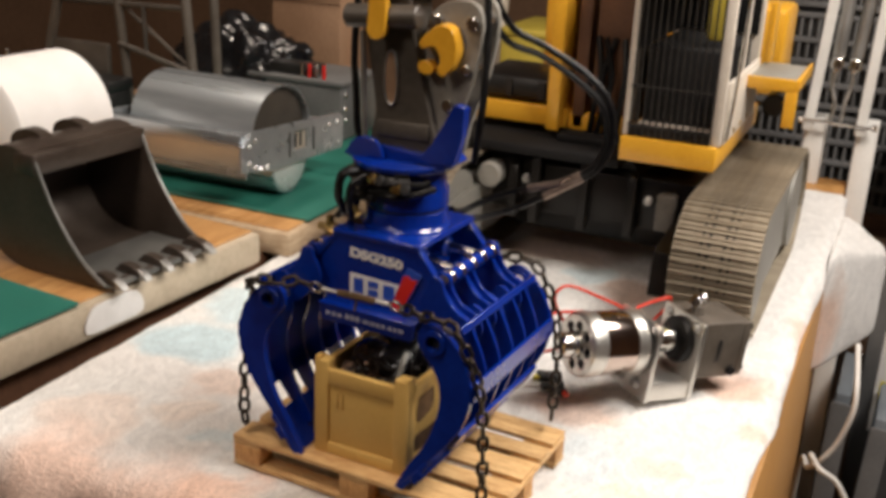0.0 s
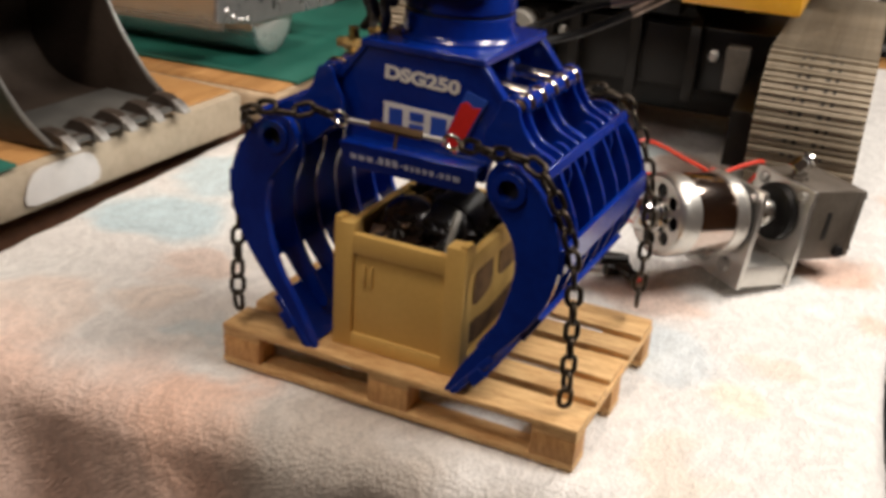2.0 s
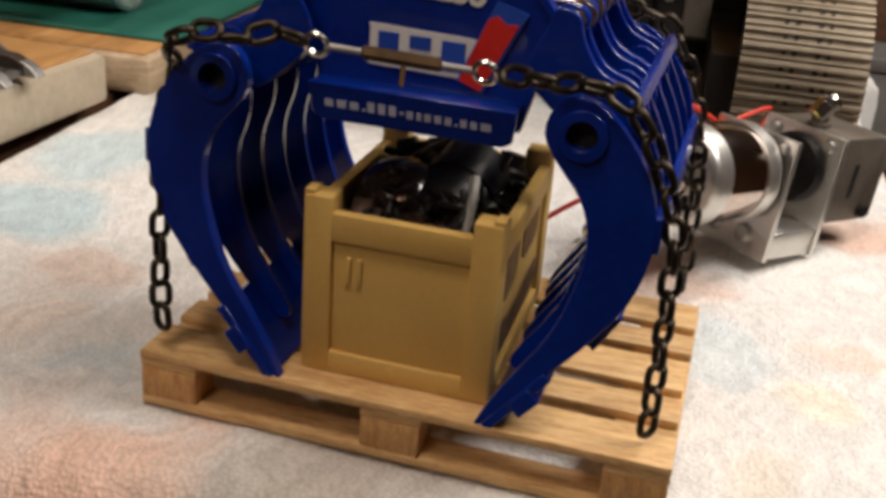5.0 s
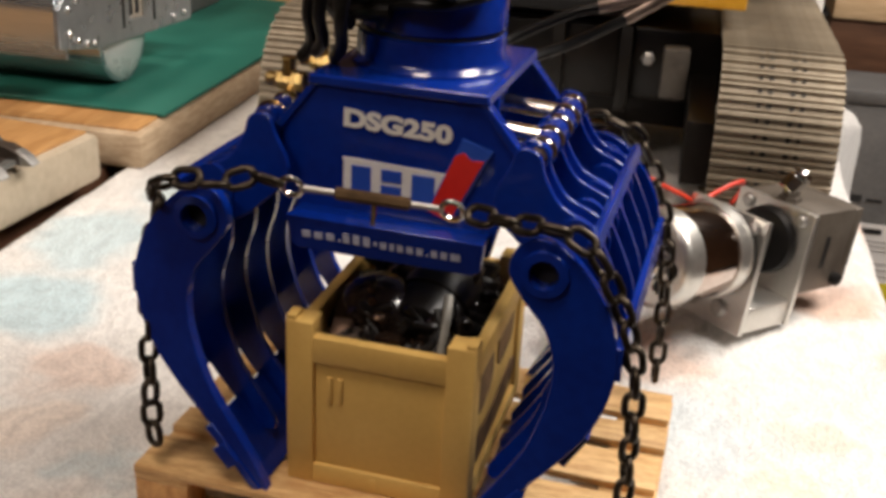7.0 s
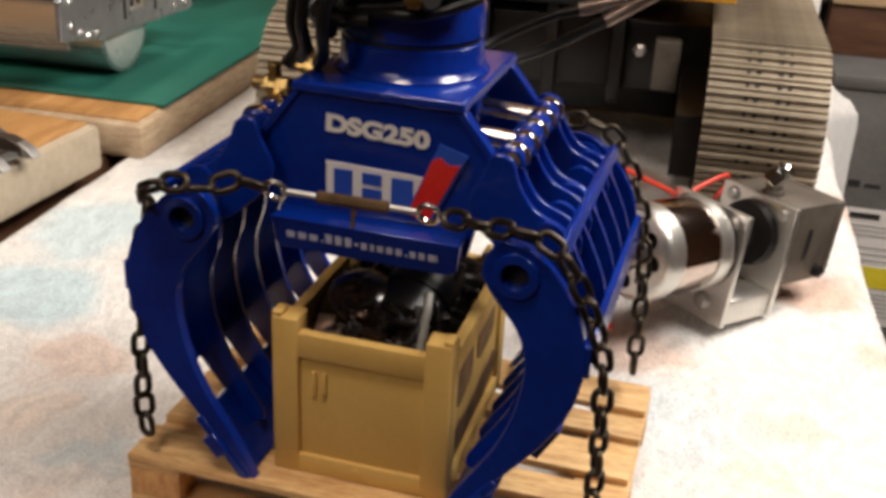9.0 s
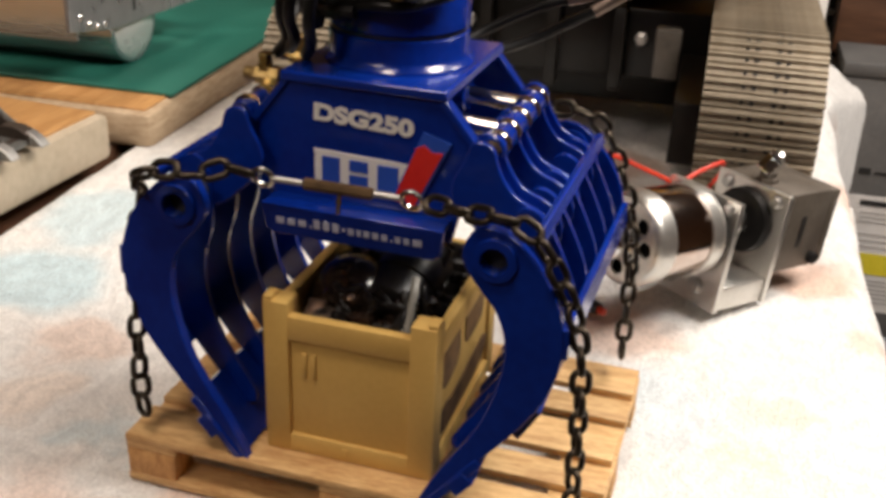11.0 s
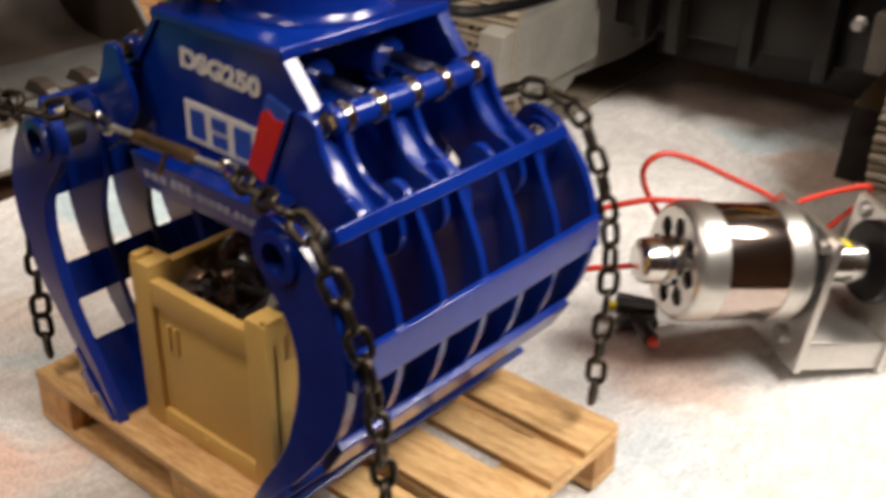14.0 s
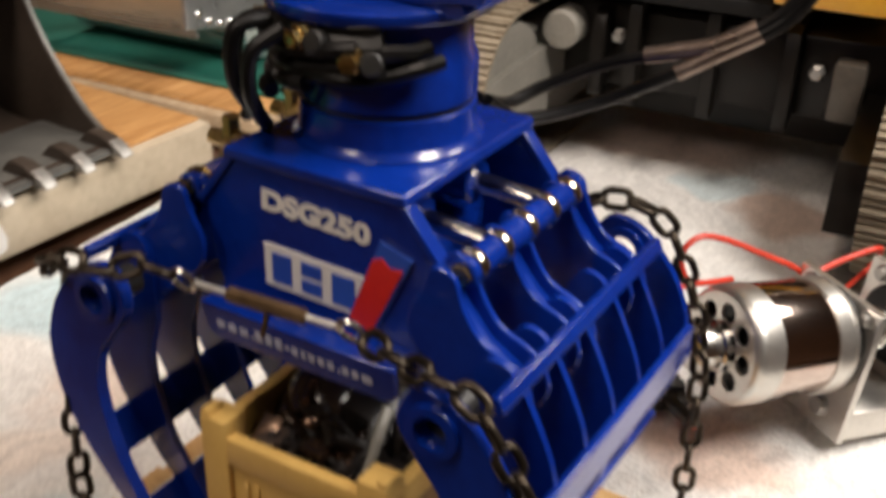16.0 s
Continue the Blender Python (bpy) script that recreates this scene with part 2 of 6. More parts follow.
def towel_material():
    """Plush terry cloth dyed in soft patches of white, pale blue, pink and beige, some browned for shade."""
    m = bpy.data.materials.new("tie_dyed_plush_towel")
    m.use_nodes = True
    nt = m.node_tree
    bsdf = nt.nodes["Principled BSDF"]
    link, node = nt.links.new, nt.nodes.new
    co = node("ShaderNodeTexCoord")
    warp = node("ShaderNodeTexNoise")
    warp.inputs["Scale"].default_value, warp.inputs["Detail"].default_value = 18.0, 5
    link(co.outputs["Object"], warp.inputs["Vector"])
    sub = node("ShaderNodeVectorMath")
    sub.operation = "MULTIPLY_ADD"
    sub.inputs[1].default_value, sub.inputs[2].default_value = (0.07, 0.07, 0.07), (-0.035, -0.035, -0.035)
    link(warp.outputs["Color"], sub.inputs[0])
    add = node("ShaderNodeVectorMath")
    link(co.outputs["Object"], add.inputs[0])
    link(sub.outputs[0], add.inputs[1])
    colour = None
    blots = (((-0.12, 0.02, 0), 0.05, (0.80, 0.79, 0.76)), ((-0.105, 0.015, 0), 0.034, (0.82, 0.70, 0.62)), ((-0.118, 0.130, 0), 0.040, (0.50, 0.65, 0.70)), ((-0.125, 0.205, 0), 0.036, (0.56, 0.69, 0.73)),
             ((-0.100, 0.27, 0), 0.036, (0.58, 0.69, 0.72)), ((-0.068, 0.080, 0), 0.024, (0.74, 0.60, 0.52)), ((-0.060, 0.040, 0), 0.018, (0.78, 0.68, 0.60)), ((-0.020, 0.028, 0), 0.013, (0.60, 0.69, 0.71)), ((-0.040, 0.115, 0), 0.022, (0.72, 0.70, 0.66)),
             ((-0.135, -0.03, -0.05), 0.040, (0.70, 0.64, 0.58)), ((-0.085, -0.036, -0.040), 0.056, (0.80, 0.56, 0.45)), ((-0.030, -0.034, -0.036), 0.050, (0.80, 0.56, 0.45)), ((-0.01, -0.03, -0.11), 0.060, (0.80, 0.56, 0.46)),
             ((0.010, -0.022, -0.022), 0.030, (0.82, 0.54, 0.41)), ((0.070, -0.026, -0.035), 0.054, (0.50, 0.44, 0.38)), ((0.10, -0.03, -0.10), 0.060, (0.52, 0.45, 0.38)), ((0.135, -0.02, -0.050), 0.042, (0.56, 0.50, 0.44)), ((0.22, -0.01, -0.05), 0.040, (0.76, 0.62, 0.53)),
             # first blot here holds the motor's shadow as well as dye
             ((0.148, 0.162, 0), 0.032, (0.74, 0.57, 0.48)), ((0.256, 0.187, 0), 0.016, (0.78, 0.60, 0.50)), ((0.172, 0.102, 0), 0.024, (0.68, 0.74, 0.76)), ((0.218, 0.120, 0), 0.016, (0.82, 0.68, 0.59)), ((0.206, 0.080, 0), 0.016, (0.82, 0.77, 0.64)),
             # first three blots: brown dye mixed with the shade below the machine
             ((0.130, 0.378, 0), 0.030, (0.54, 0.39, 0.31)), ((0.038, 0.438, 0), 0.038, (0.60, 0.43, 0.34)), ((0.060, 0.480, 0), 0.060, (0.58, 0.41, 0.32)), ((0.085, 0.393, 0), 0.022, (0.58, 0.68, 0.70)), ((0.232, 0.245, 0), 0.026, (0.72, 0.49, 0.38)),
             ((0.27, 0.36, -0.01), 0.030, (0.74, 0.55, 0.45)), ((0.30, 0.545, -0.085), 0.066, (0.78, 0.49, 0.35)), ((0.19, 0.02, 0), 0.022, (0.76, 0.69, 0.60)))
    for centre, radius, c in blots:
        dist = node("ShaderNodeVectorMath")
        dist.operation = "DISTANCE"
        dist.inputs[1].default_value = centre
        link(add.outputs[0], dist.inputs[0])
        fall = node("ShaderNodeMapRange")
        fall.interpolation_type = "SMOOTHSTEP"
        fall.inputs["From Min"].default_value, fall.inputs["From Max"].default_value = radius * 0.62, radius * 1.2
        fall.inputs["To Min"].default_value, fall.inputs["To Max"].default_value = 0.9, 0.0
        link(dist.outputs["Value"], fall.inputs["Value"])
        mx = node("ShaderNodeMix")
        mx.data_type = "RGBA"
        link(fall.outputs[0], mx.inputs[0])
        mx.inputs[6].default_value, mx.inputs[7].default_value = rgb((0.79, 0.77, 0.74)), rgb(c)
        if colour is not None:
            link(colour, mx.inputs[6])
        colour = mx.outputs[2]
    tuft = node("ShaderNodeTexVoronoi")
    tuft.inputs["Scale"].default_value, tuft.inputs["Randomness"].default_value = 620.0, 0.85
    link(co.outputs["Object"], tuft.inputs["Vector"])
    streak = node("ShaderNodeTexNoise")
    streak.inputs["Scale"].default_value, streak.inputs["Detail"].default_value = 110.0, 5
    lie = node("ShaderNodeVectorMath")
    lie.operation = "MULTIPLY"
    lie.inputs[1].default_value = (1.8, 0.8, 0.28)
    link(add.outputs[0], lie.inputs[0])
    link(lie.outputs[0], streak.inputs["Vector"])
    both = node("ShaderNodeMath")
    both.operation = "MULTIPLY_ADD"
    both.inputs[1].default_value = -0.55
    link(tuft.outputs[0], both.inputs[0])
    link(streak.outputs[0], both.inputs[2])
    shade = node("ShaderNodeMapRange")
    shade.inputs["From Min"].default_value, shade.inputs["From Max"].default_value = 0.0, 0.55
    shade.inputs["To Min"].default_value, shade.inputs["To Max"].default_value = 0.78, 1.12
    link(both.outputs[0], shade.inputs["Value"])
    hsv = node("ShaderNodeHueSaturation")
    link(shade.outputs[0], hsv.inputs["Value"])
    link(colour, hsv.inputs["Color"])
    link(hsv.outputs[0], bsdf.inputs["Base Color"])
    bsdf.inputs["Roughness"].default_value = 0.95
    bsdf.inputs["Sheen Weight"].default_value = 0.3
    bp = node("ShaderNodeBump")
    bp.inputs["Strength"].default_value, bp.inputs["Distance"].default_value = 0.8, 0.0013
    pile = node("ShaderNodeMath")
    pile.operation = "MULTIPLY_ADD"
    pile.inputs[1].default_value = 0.9
    loop_part = node("ShaderNodeMath")
    loop_part.operation = "MULTIPLY"
    loop_part.inputs[1].default_value = -0.6
    link(tuft.outputs[0], loop_part.inputs[0])
    link(streak.outputs[0], pile.inputs[0])
    link(loop_part.outputs[0], pile.inputs[2])
    link(pile.outputs[0], bp.inputs["Height"])
    link(bp.outputs[0], bsdf.inputs["Normal"])
    return m


TOWEL = towel_material()


# ---- building tools ----
def thing(name, label, category, at=(0, 0, 0), group="", kind=""):
    ob = new(name)
    ob.empty_display_size = 0.01
    ob.location = at
    return tagged(ob, label, category, group, kind)


def part(name, bm, mat, parent=None, label="", smooth=35, bevel=0.0):
    """Links a bmesh, given in world places, as one mesh under a thing or a part."""
    bmesh.ops.recalc_face_normals(bm, faces=bm.faces)
    me = bpy.data.meshes.new(name)
    bm.to_mesh(me)
    bm.free()
    me.materials.append(mat)
    if smooth:
        me.shade_smooth()
        me.set_sharp_from_angle(angle=radians(smooth))
    ob = new(name, me)
    if parent is not None:
        ob.parent = parent
        if parent.parent is None and parent.data is None:
            ob.matrix_parent_inverse = Matrix.Translation(parent.location).inverted()
    if label:
        ob["label"] = label
    if bevel:
        mod = ob.modifiers.new("edge", "BEVEL")
        mod.width, mod.segments, mod.limit_method = bevel, 2, "ANGLE"
    return ob


def solid(name, bm, mat, label, category, kind="", group="", bevel=0.0):
    """A thing of one mesh."""
    return tagged(part(name, bm, mat, None, "", 35, bevel), label, category, group, kind)


def box(bm, lo, hi, bevel=0.0, m=None):
    """An upright box between two corners, turned by m."""
    c = [(a + b) / 2 for a, b in zip(lo, hi)]
    s = [b - a for a, b in zip(lo, hi)]
    mat = Matrix.Translation(c) @ Matrix.Diagonal((*s, 1))
    vs = bmesh.ops.create_cube(bm, size=1, matrix=(m @ mat) if m else mat)["verts"]
    if bevel:
        es = list({e for v in vs for e in v.link_edges})
        bmesh.ops.bevel(bm, geom=es, offset=bevel, segments=2, profile=0.5, affect="EDGES")
    return bm


def a_box(lo, hi, bevel=0.0, m=None):
    return box(bmesh.new(), lo, hi, bevel, m)


def frame_of(axis):
    """Two directions square to an axis."""
    a = Vector(axis).normalized()
    u = a.cross(Vector((0, 0, 1)))
    if u.length < 1e-4:
        u = Vector((1, 0, 0))
    u.normalize()
    return a, u, a.cross(u).normalized()


def lathe(bm, profile, at, axis, n=24, caps=True):
    """Turns (radius, distance along the axis) pairs round an axis."""
    a, u, v = frame_of(axis)
    at = Vector(at)
    rings = []
    for r, h in profile:
        rings.append([bm.verts.new(at + a * h + (u * math.cos(6.283185 * i / n) + v * math.sin(6.283185 * i / n)) * r) for i in range(n)])
    for p, q in zip(rings, rings[1:]):
        for i in range(n):
            bm.faces.new((p[i], p[(i + 1) % n], q[(i + 1) % n], q[i]))
    if caps:
        bm.faces.new(rings[0])
        bm.faces.new(rings[-1])
    return bm


def rod(bm, p, q, r, n=16, chamfer=0.0):
    p, q = Vector(p), Vector(q)
    h = (q - p).length
    c = chamfer or r * 0.12
    return lathe(bm, [(r - c, 0), (r, c), (r, h - c), (r - c, h)], p, q - p, n)


def spline(points, steps=8):
    """A smooth line through points."""
    ps = [Vector(p) for p in points]
    ps = [ps[0] * 2 - ps[1]] + ps + [ps[-1] * 2 - ps[-2]]
    out = []
    for a, b, c, d in zip(ps, ps[1:], ps[2:], ps[3:]):
        for i in range(steps):
            t = i / steps
            out.append(0.5 * ((2 * b) + (c - a) * t + (2 * a - 5 * b + 4 * c - d) * t * t + (3 * b - a - 3 * c + d) * t ** 3))
    return out + [ps[-2]]


def tube(bm, points, r, n=10, closed=False):
    """A round tube along a line."""
    ps = [Vector(p) for p in points]
    k = len(ps)
    rings = []
    side = None
    for i, p in enumerate(ps):
        nxt, prv = (ps[(i + 1) % k], ps[i - 1]) if closed else (ps[min(i + 1, k - 1)], ps[max(i - 1, 0)])
        a = (nxt - prv).normalized()
        if side is None:
            side = frame_of(a)[1]
        side = (side - a * side.dot(a)).normalized()
        w = a.cross(side)
        rings.append([bm.verts.new(p + (side * math.cos(6.283185 * j / n) + w * math.sin(6.283185 * j / n)) * r) for j in range(n)])
    for p, q in zip(rings, rings[1:] + (rings[:1] if closed else [])):
        for j in range(n):
            bm.faces.new((p[j], p[(j + 1) % n], q[(j + 1) % n], q[j]))
    if not closed:
        bm.faces.new(rings[0])
        bm.faces.new(rings[-1])
    return bm


def circle2(cx, cz, r, n=20):
    return [(cx + r * math.cos(6.283185 * i / n), cz + r * math.sin(6.283185 * i / n)) for i in range(n)]


def plate(bm, outline, y0, y1, holes=(), to=None):
    """A flat plate: an outline of (x, z) pairs with holes, thick from y0 to y1; to maps (x, y, z) elsewhere."""
    to = to or (lambda x, y, z: (x, y, z))
    work = bmesh.new()
    es = []
    for loop in (outline, *holes):
        vs = [work.verts.new((x, y0, z)) for x, z in loop]
        es += [work.edges.new((a, b)) for a, b in zip(vs, vs[1:] + vs[:1])]
    bmesh.ops.triangle_fill(work, use_beauty=True, use_dissolve=True, edges=es, normal=(0, -1, 0))
    new_geo = bmesh.ops.extrude_face_region(work, geom=list(work.faces))["geom"]
    bmesh.ops.translate(work, verts=[g for g in new_geo if isinstance(g, bmesh.types.BMVert)], vec=(0, y1 - y0, 0))
    for v in work.verts:
        v.co = Vector(to(*v.co))
    bmesh.ops.recalc_face_normals(work, faces=work.faces)
    me = bpy.data.meshes.new("work")
    work.to_mesh(me)
    work.free()
    bm.from_mesh(me)
    bpy.data.meshes.remove(me)
    return bm


def smooth2(points, steps=4):
    """A smooth closed outline through (x, z) pairs."""
    n = len(points)
    out = []
    for i in range(n):
        a, b, c, d = (Vector(points[(i + k) % n]) for k in (-1, 0, 1, 2))
        for s in range(steps):
            t = s / steps
            out.append(tuple(0.5 * ((2 * b) + (c - a) * t + (2 * a - 5 * b + 4 * c - d) * t * t + (3 * b - a - 3 * c + d) * t ** 3)))
    return out


def lettering(name, words, m, size, depth, mat, parent):
    """Raised letters in the built-in font, as a mesh."""
    cu = bpy.data.curves.new(name, "FONT")
    cu.body, cu.size, cu.extrude, cu.align_x, cu.align_y = words, size, depth, "CENTER", "CENTER"
    cu.offset = size * 0.048
    tmp = bpy.data.objects.new(name, cu)
    me = bpy.data.meshes.new_from_object(tmp)
    me.transform(m)
    bpy.data.objects.remove(tmp)
    bpy.data.curves.remove(cu)
    me.materials.append(mat)
    ob = new(name, me)
    ob.parent = parent
    if parent.data is None and parent.parent is None:
        ob.matrix_parent_inverse = Matrix.Translation(parent.location).inverted()
    return ob


LINK = {}


def link_mesh(length, width, wire):
    key = (length, width, wire)
    if key not in LINK:
        r, h = width / 2 - wire, length / 2 - width / 2
        ps = [(r * math.cos(a), h + r * math.sin(a), 0) for a in [math.pi * i / 8 for i in range(9)]]
        ps += [(-x, -y, 0) for x, y, _ in ps]
        bm = tube(bmesh.new(), ps, wire, 7, True)
        me = bpy.data.meshes.new("link")
        bm.to_mesh(me)
        bm.free()
        me.materials.append(BRONZE)
        me.shade_smooth()
        LINK[key] = me
    return LINK[key]


def chain(name, label, points, pitch=0.0072, length=0.0098, width=0.0068, wire=0.00105, first=0.0):
    """A chain of round steel links hung along a line, each link a piece of its own."""
    ps = spline(points, 12)
    ob = thing(name, label, "chain", tuple(ps[-1]))
    me = link_mesh(length, width, wire)
    run, i = 0.0, 0
    want = pitch / 2
    for a, b in zip(ps, ps[1:]):
        d = (b - a).length
        while run + d >= want:
            p = a.lerp(b, (want - run) / d)
            t, u, v = frame_of(b - a)
            turn = radians(first + 45 + (90 if i % 2 else 0) + 9 * math.sin(i * 2.3))
            x = u * math.cos(turn) + v * math.sin(turn)
            rot = Matrix((x, t, x.cross(t))).transposed().to_4x4()
            o = new("link", me)
            o.parent = ob
            o.matrix_parent_inverse = Matrix.Translation(ob.location).inverted()
            o.matrix_basis = Matrix.Translation(p) @ rot
            want += pitch
            i += 1
        run += d
    return ob


# ---- room ----
def structure(name, bm, mat, label, category, bevel=0.0):
    return solid(name, bm, mat, label, category, "structure", "", bevel)


FLOOR_Z, CEIL_Z = -0.78, 1.75
structure("floor", a_box((-2.2, -2.4, FLOOR_Z - 0.05), (2.2, 2.2, FLOOR_Z)), FLOOR_DARK, "dark worn workshop floor in shadow", "floor")
structure("ceiling", a_box((-2.2, -2.4, CEIL_Z), (2.2, 2.2, CEIL_Z + 0.05)), CEILING, "plain off-white workshop ceiling", "ceiling")
structure("wall_north", a_box((-2.2, 2.2, FLOOR_Z), (2.2, 2.3, CEIL_Z)), WALL_PAINT, "brown wooden workshop back wall", "wall")
structure("wall_south", a_box((-2.2, -2.5, FLOOR_Z), (2.2, -2.4, CEIL_Z)), WALL_PAINT, "brown wooden workshop wall", "wall")
structure("wall_west", a_box((-2.3, -2.5, FLOOR_Z), (-2.2, 2.3, CEIL_Z)), WALL_PAINT, "brown wooden workshop side wall", "wall")
structure("wall_east", a_box((2.2, -2.5, FLOOR_Z), (2.3, 2.3, CEIL_Z)), WALL_PAINT, "brown wooden workshop side wall", "wall")


# ---- table and towel ----
def make_table():
    tb = thing("work_table", "orange-brown wooden work table under a towel", "table", (0.04, 0.35, FLOOR_Z))
    part("tabletop", a_box((-0.150, 0.000, -0.030), (0.2535, 0.86, -0.009), 0.003), TABLE_WOOD, tb)
    part("side_panel", a_box((0.2540, 0.01, -0.70), (0.2630, 0.60, -0.024), 0.002), TABLE_WOOD, tb)
    part("side_rail", a_box((0.2315, 0.02, -0.70), (0.2535, 0.86, -0.0305), 0.002), TABLE_WOOD, tb)
    part("side_panel", a_box((-0.140, 0.0, -0.70), (-0.122, 0.76, -0.030), 0.002), TABLE_WOOD, tb)
    part("back_panel", a_box((-0.122, 0.742, -0.70), (0.2310, 0.76, -0.030), 0.002), TABLE_WOOD, tb)
    for x in (-0.131, 0.2365):
        for y in (0.04, 0.72):
            part("leg", a_box((x - 0.02, y - 0.02, FLOOR_Z), (x + 0.02, y + 0.02, -0.70), 0.002), TABLE_WOOD, tb)


make_table()


def over(d, r):
    """How far out and down a cloth lies, a length d past the start of a rounded edge."""
    if d <= 0:
        return d, 0.0
    a = d / r
    if a < math.pi / 2:
        return r * math.sin(a), r * (1 - math.cos(a))
    return r, r + d - r * math.pi / 2


def make_towel():
    bm = bmesh.new()
    nx, ny = 250, 470
    x0, y0, y1 = -0.158, -0.34, 0.765
    grid = []
    for j in range(ny + 1):
        row = []
        yy = y0 + (y1 - y0) * j / ny
        for i in range(nx + 1):
            f = i / nx
            edge = 0.2495
            hang = 0.018 + 0.004 * math.sin(yy * 31)
            span = (edge - x0) + hang
            xx = x0 + span * f
            yf = -0.014 + 0.08 * xx
            ox, dx = over(xx - edge, 0.016)
            oy, dy = over(yf - yy, 0.020)
            x, y = edge + ox, yf - oy
            z = -max(dx, dy)
            n1 = noise.noise(Vector((xx * 26, yy * 26, 1.3)))
            n2 = noise.noise(Vector((xx * 90, yy * 90, 4.1)))
            n3 = noise.noise(Vector((xx * 330, yy * 330, 7.7)))
            lift = 0.0011 * n1 + 0.0004 * n2 + 0.0003 * n3 - 0.0008
            drop = min(dy / 0.07, 1.0)
            drop = drop * drop * (3 - 2 * drop)
            along = xx - 0.22 * dy
            wave = 0.026 * noise.noise(Vector((along * 17 + 2.3, 5.1, dy * 3))) + 0.010 * noise.noise(Vector((along * 44, 8.4, dy * 5))) + 0.004 * math.sin(along * 61 + 1.1)
            y -= (max(wave, -0.013) + 0.0020 * n1) * drop + 0.0005 * n3
            x += (0.008 * math.sin(yy * 40) + 0.003 * n2) * min(dx / 0.06, 1.0)
            row.append(bm.verts.new((x, y, z + lift)))
        grid.append(row)
    for p, q in zip(grid, grid[1:]):
        for i in range(nx):
            bm.faces.new((p[i], p[i + 1], q[i + 1], q[i]))
    ob = solid("towel", bm, TOWEL, "plush towel dyed white, pale blue and pink, draped over the table", "towel")
    mod = ob.modifiers.new("thick", "SOLIDIFY")
    mod.thickness, mod.offset = 0.006, -1
    return ob


make_towel()



def make_folded_towel():
    """The towel's far end, folded thick over the side of the table."""
    bm = bmesh.new()
    bmesh.ops.create_cube(bm, size=1)
    bmesh.ops.subdivide_edges(bm, edges=list(bm.edges), cuts=40, use_grid_fill=True)
    for v in bm.verts:
        c = v.co * 2
        m = (abs(c.x) ** 9 + abs(c.y) ** 9 + abs(c.z) ** 9) ** (1 / 9)
        q = c / m * max(abs(c.x), abs(c.y), abs(c.z))
        a, b, w = (q.x + 1) / 2, (q.y + 1) / 2, (q.z + 1) / 2
        top, low = -0.001 - 0.036 * a ** 1.2, -0.128 + 0.006 * a
        front = 0.548 + 0.142 * a + 0.003 * math.sin(w * 5 + a * 4)
        p = Vector((0.2600 + 0.051 * a, front + (0.712 - front) * b, low + (top - low) * w))
        p += Vector((0.0010, 0.0016, 0.0010)) * noise.noise(p * 40) + Vector((0.0005, 0.0008, 0.0005)) * noise.noise(p * 160)
        v.co = p
    solid("folded_towel", bm, TOWEL, "folded pink and white towel end hanging off the table side", "towel")


make_folded_towel()

# ---- side bench: local y runs along its front edge, local -x into it ----
BENCH = Matrix.Translation((-0.1645, 0.19, -0.0040)) @ Matrix.Rotation(radians(-5.2), 4, "Z")


def bench_at(x, y, z):
    return BENCH @ Vector((x, y, z))


def make_bench():
    b = thing("workbench", "side workbench with dark carcass under thick boards", "bench", (-0.4, 0.2, FLOOR_Z))
    part("carcass", a_box((-0.62, -0.72, FLOOR_Z + 0.0095), (-0.018, 0.12, 0.0015), 0.003, BENCH), DARK_WOOD, b)
    part("rear_carcass", a_box((-0.60, 0.33, FLOOR_Z), (-0.175, 0.79, -0.0045), 0.003), DARK_WOOD, b)
    near = thing("bench_board", "thick varnished wooden bench board with a rounded pale edge", "board", tuple(bench_at(-0.3, -0.3, 0.008)), "boards of the bench")
    part("board", a_box((-0.60, -0.70, 0.0055), (-0.001, 0.083, 0.0325), 0.004, BENCH), BENCH_EDGE, near)
    part("top_veneer", a_box((-0.594, -0.694, 0.0315), (-0.007, 0.079, 0.034), 0.0008, BENCH), BENCH_TOP, near)
    far = thing("bench_board", "thick wooden bench board with a worn end", "board", (-0.4, 0.5, -0.003), "boards of the bench")
    part("board", a_box((-0.62, 0.298, -0.0020), (-0.147, 0.80, 0.0205), 0.005), BENCH_END, far)
    part("top_veneer", a_box((-0.614, 0.304, 0.0195), (-0.153, 0.794, 0.0218), 0.0008), BENCH_TOP, far)
    lb = part("paper_label", plate(bmesh.new(), smooth2([(-0.106, 0.0120), (-0.10, 0.0285), (-0.08, 0.0305), (-0.058, 0.0290), (-0.053, 0.0120), (-0.08, 0.0105)], 3), 0, 0.0006,
              to=lambda x, y, z: bench_at(0.0006 - y, x, z)), LABEL_WHITE)
    tagged(lb, "worn white paper sticker on the bench edge", "sticker")
    solid("cutting_mat", a_box((-0.33, -0.60, 0.034), (-0.002, -0.108, 0.0365), 0.0008, BENCH), GREEN_MAT, "green cutting mat lying on the wooden bench", "mat", "", "mats on the bench")
    solid("cutting_mat", a_box((-0.50, 0.331, 0.0218), (-0.1485, 0.69, 0.0243), 0.0008), GREEN_MAT, "green cutting mat lying under the roller", "mat", "", "mats on the bench")


make_bench()


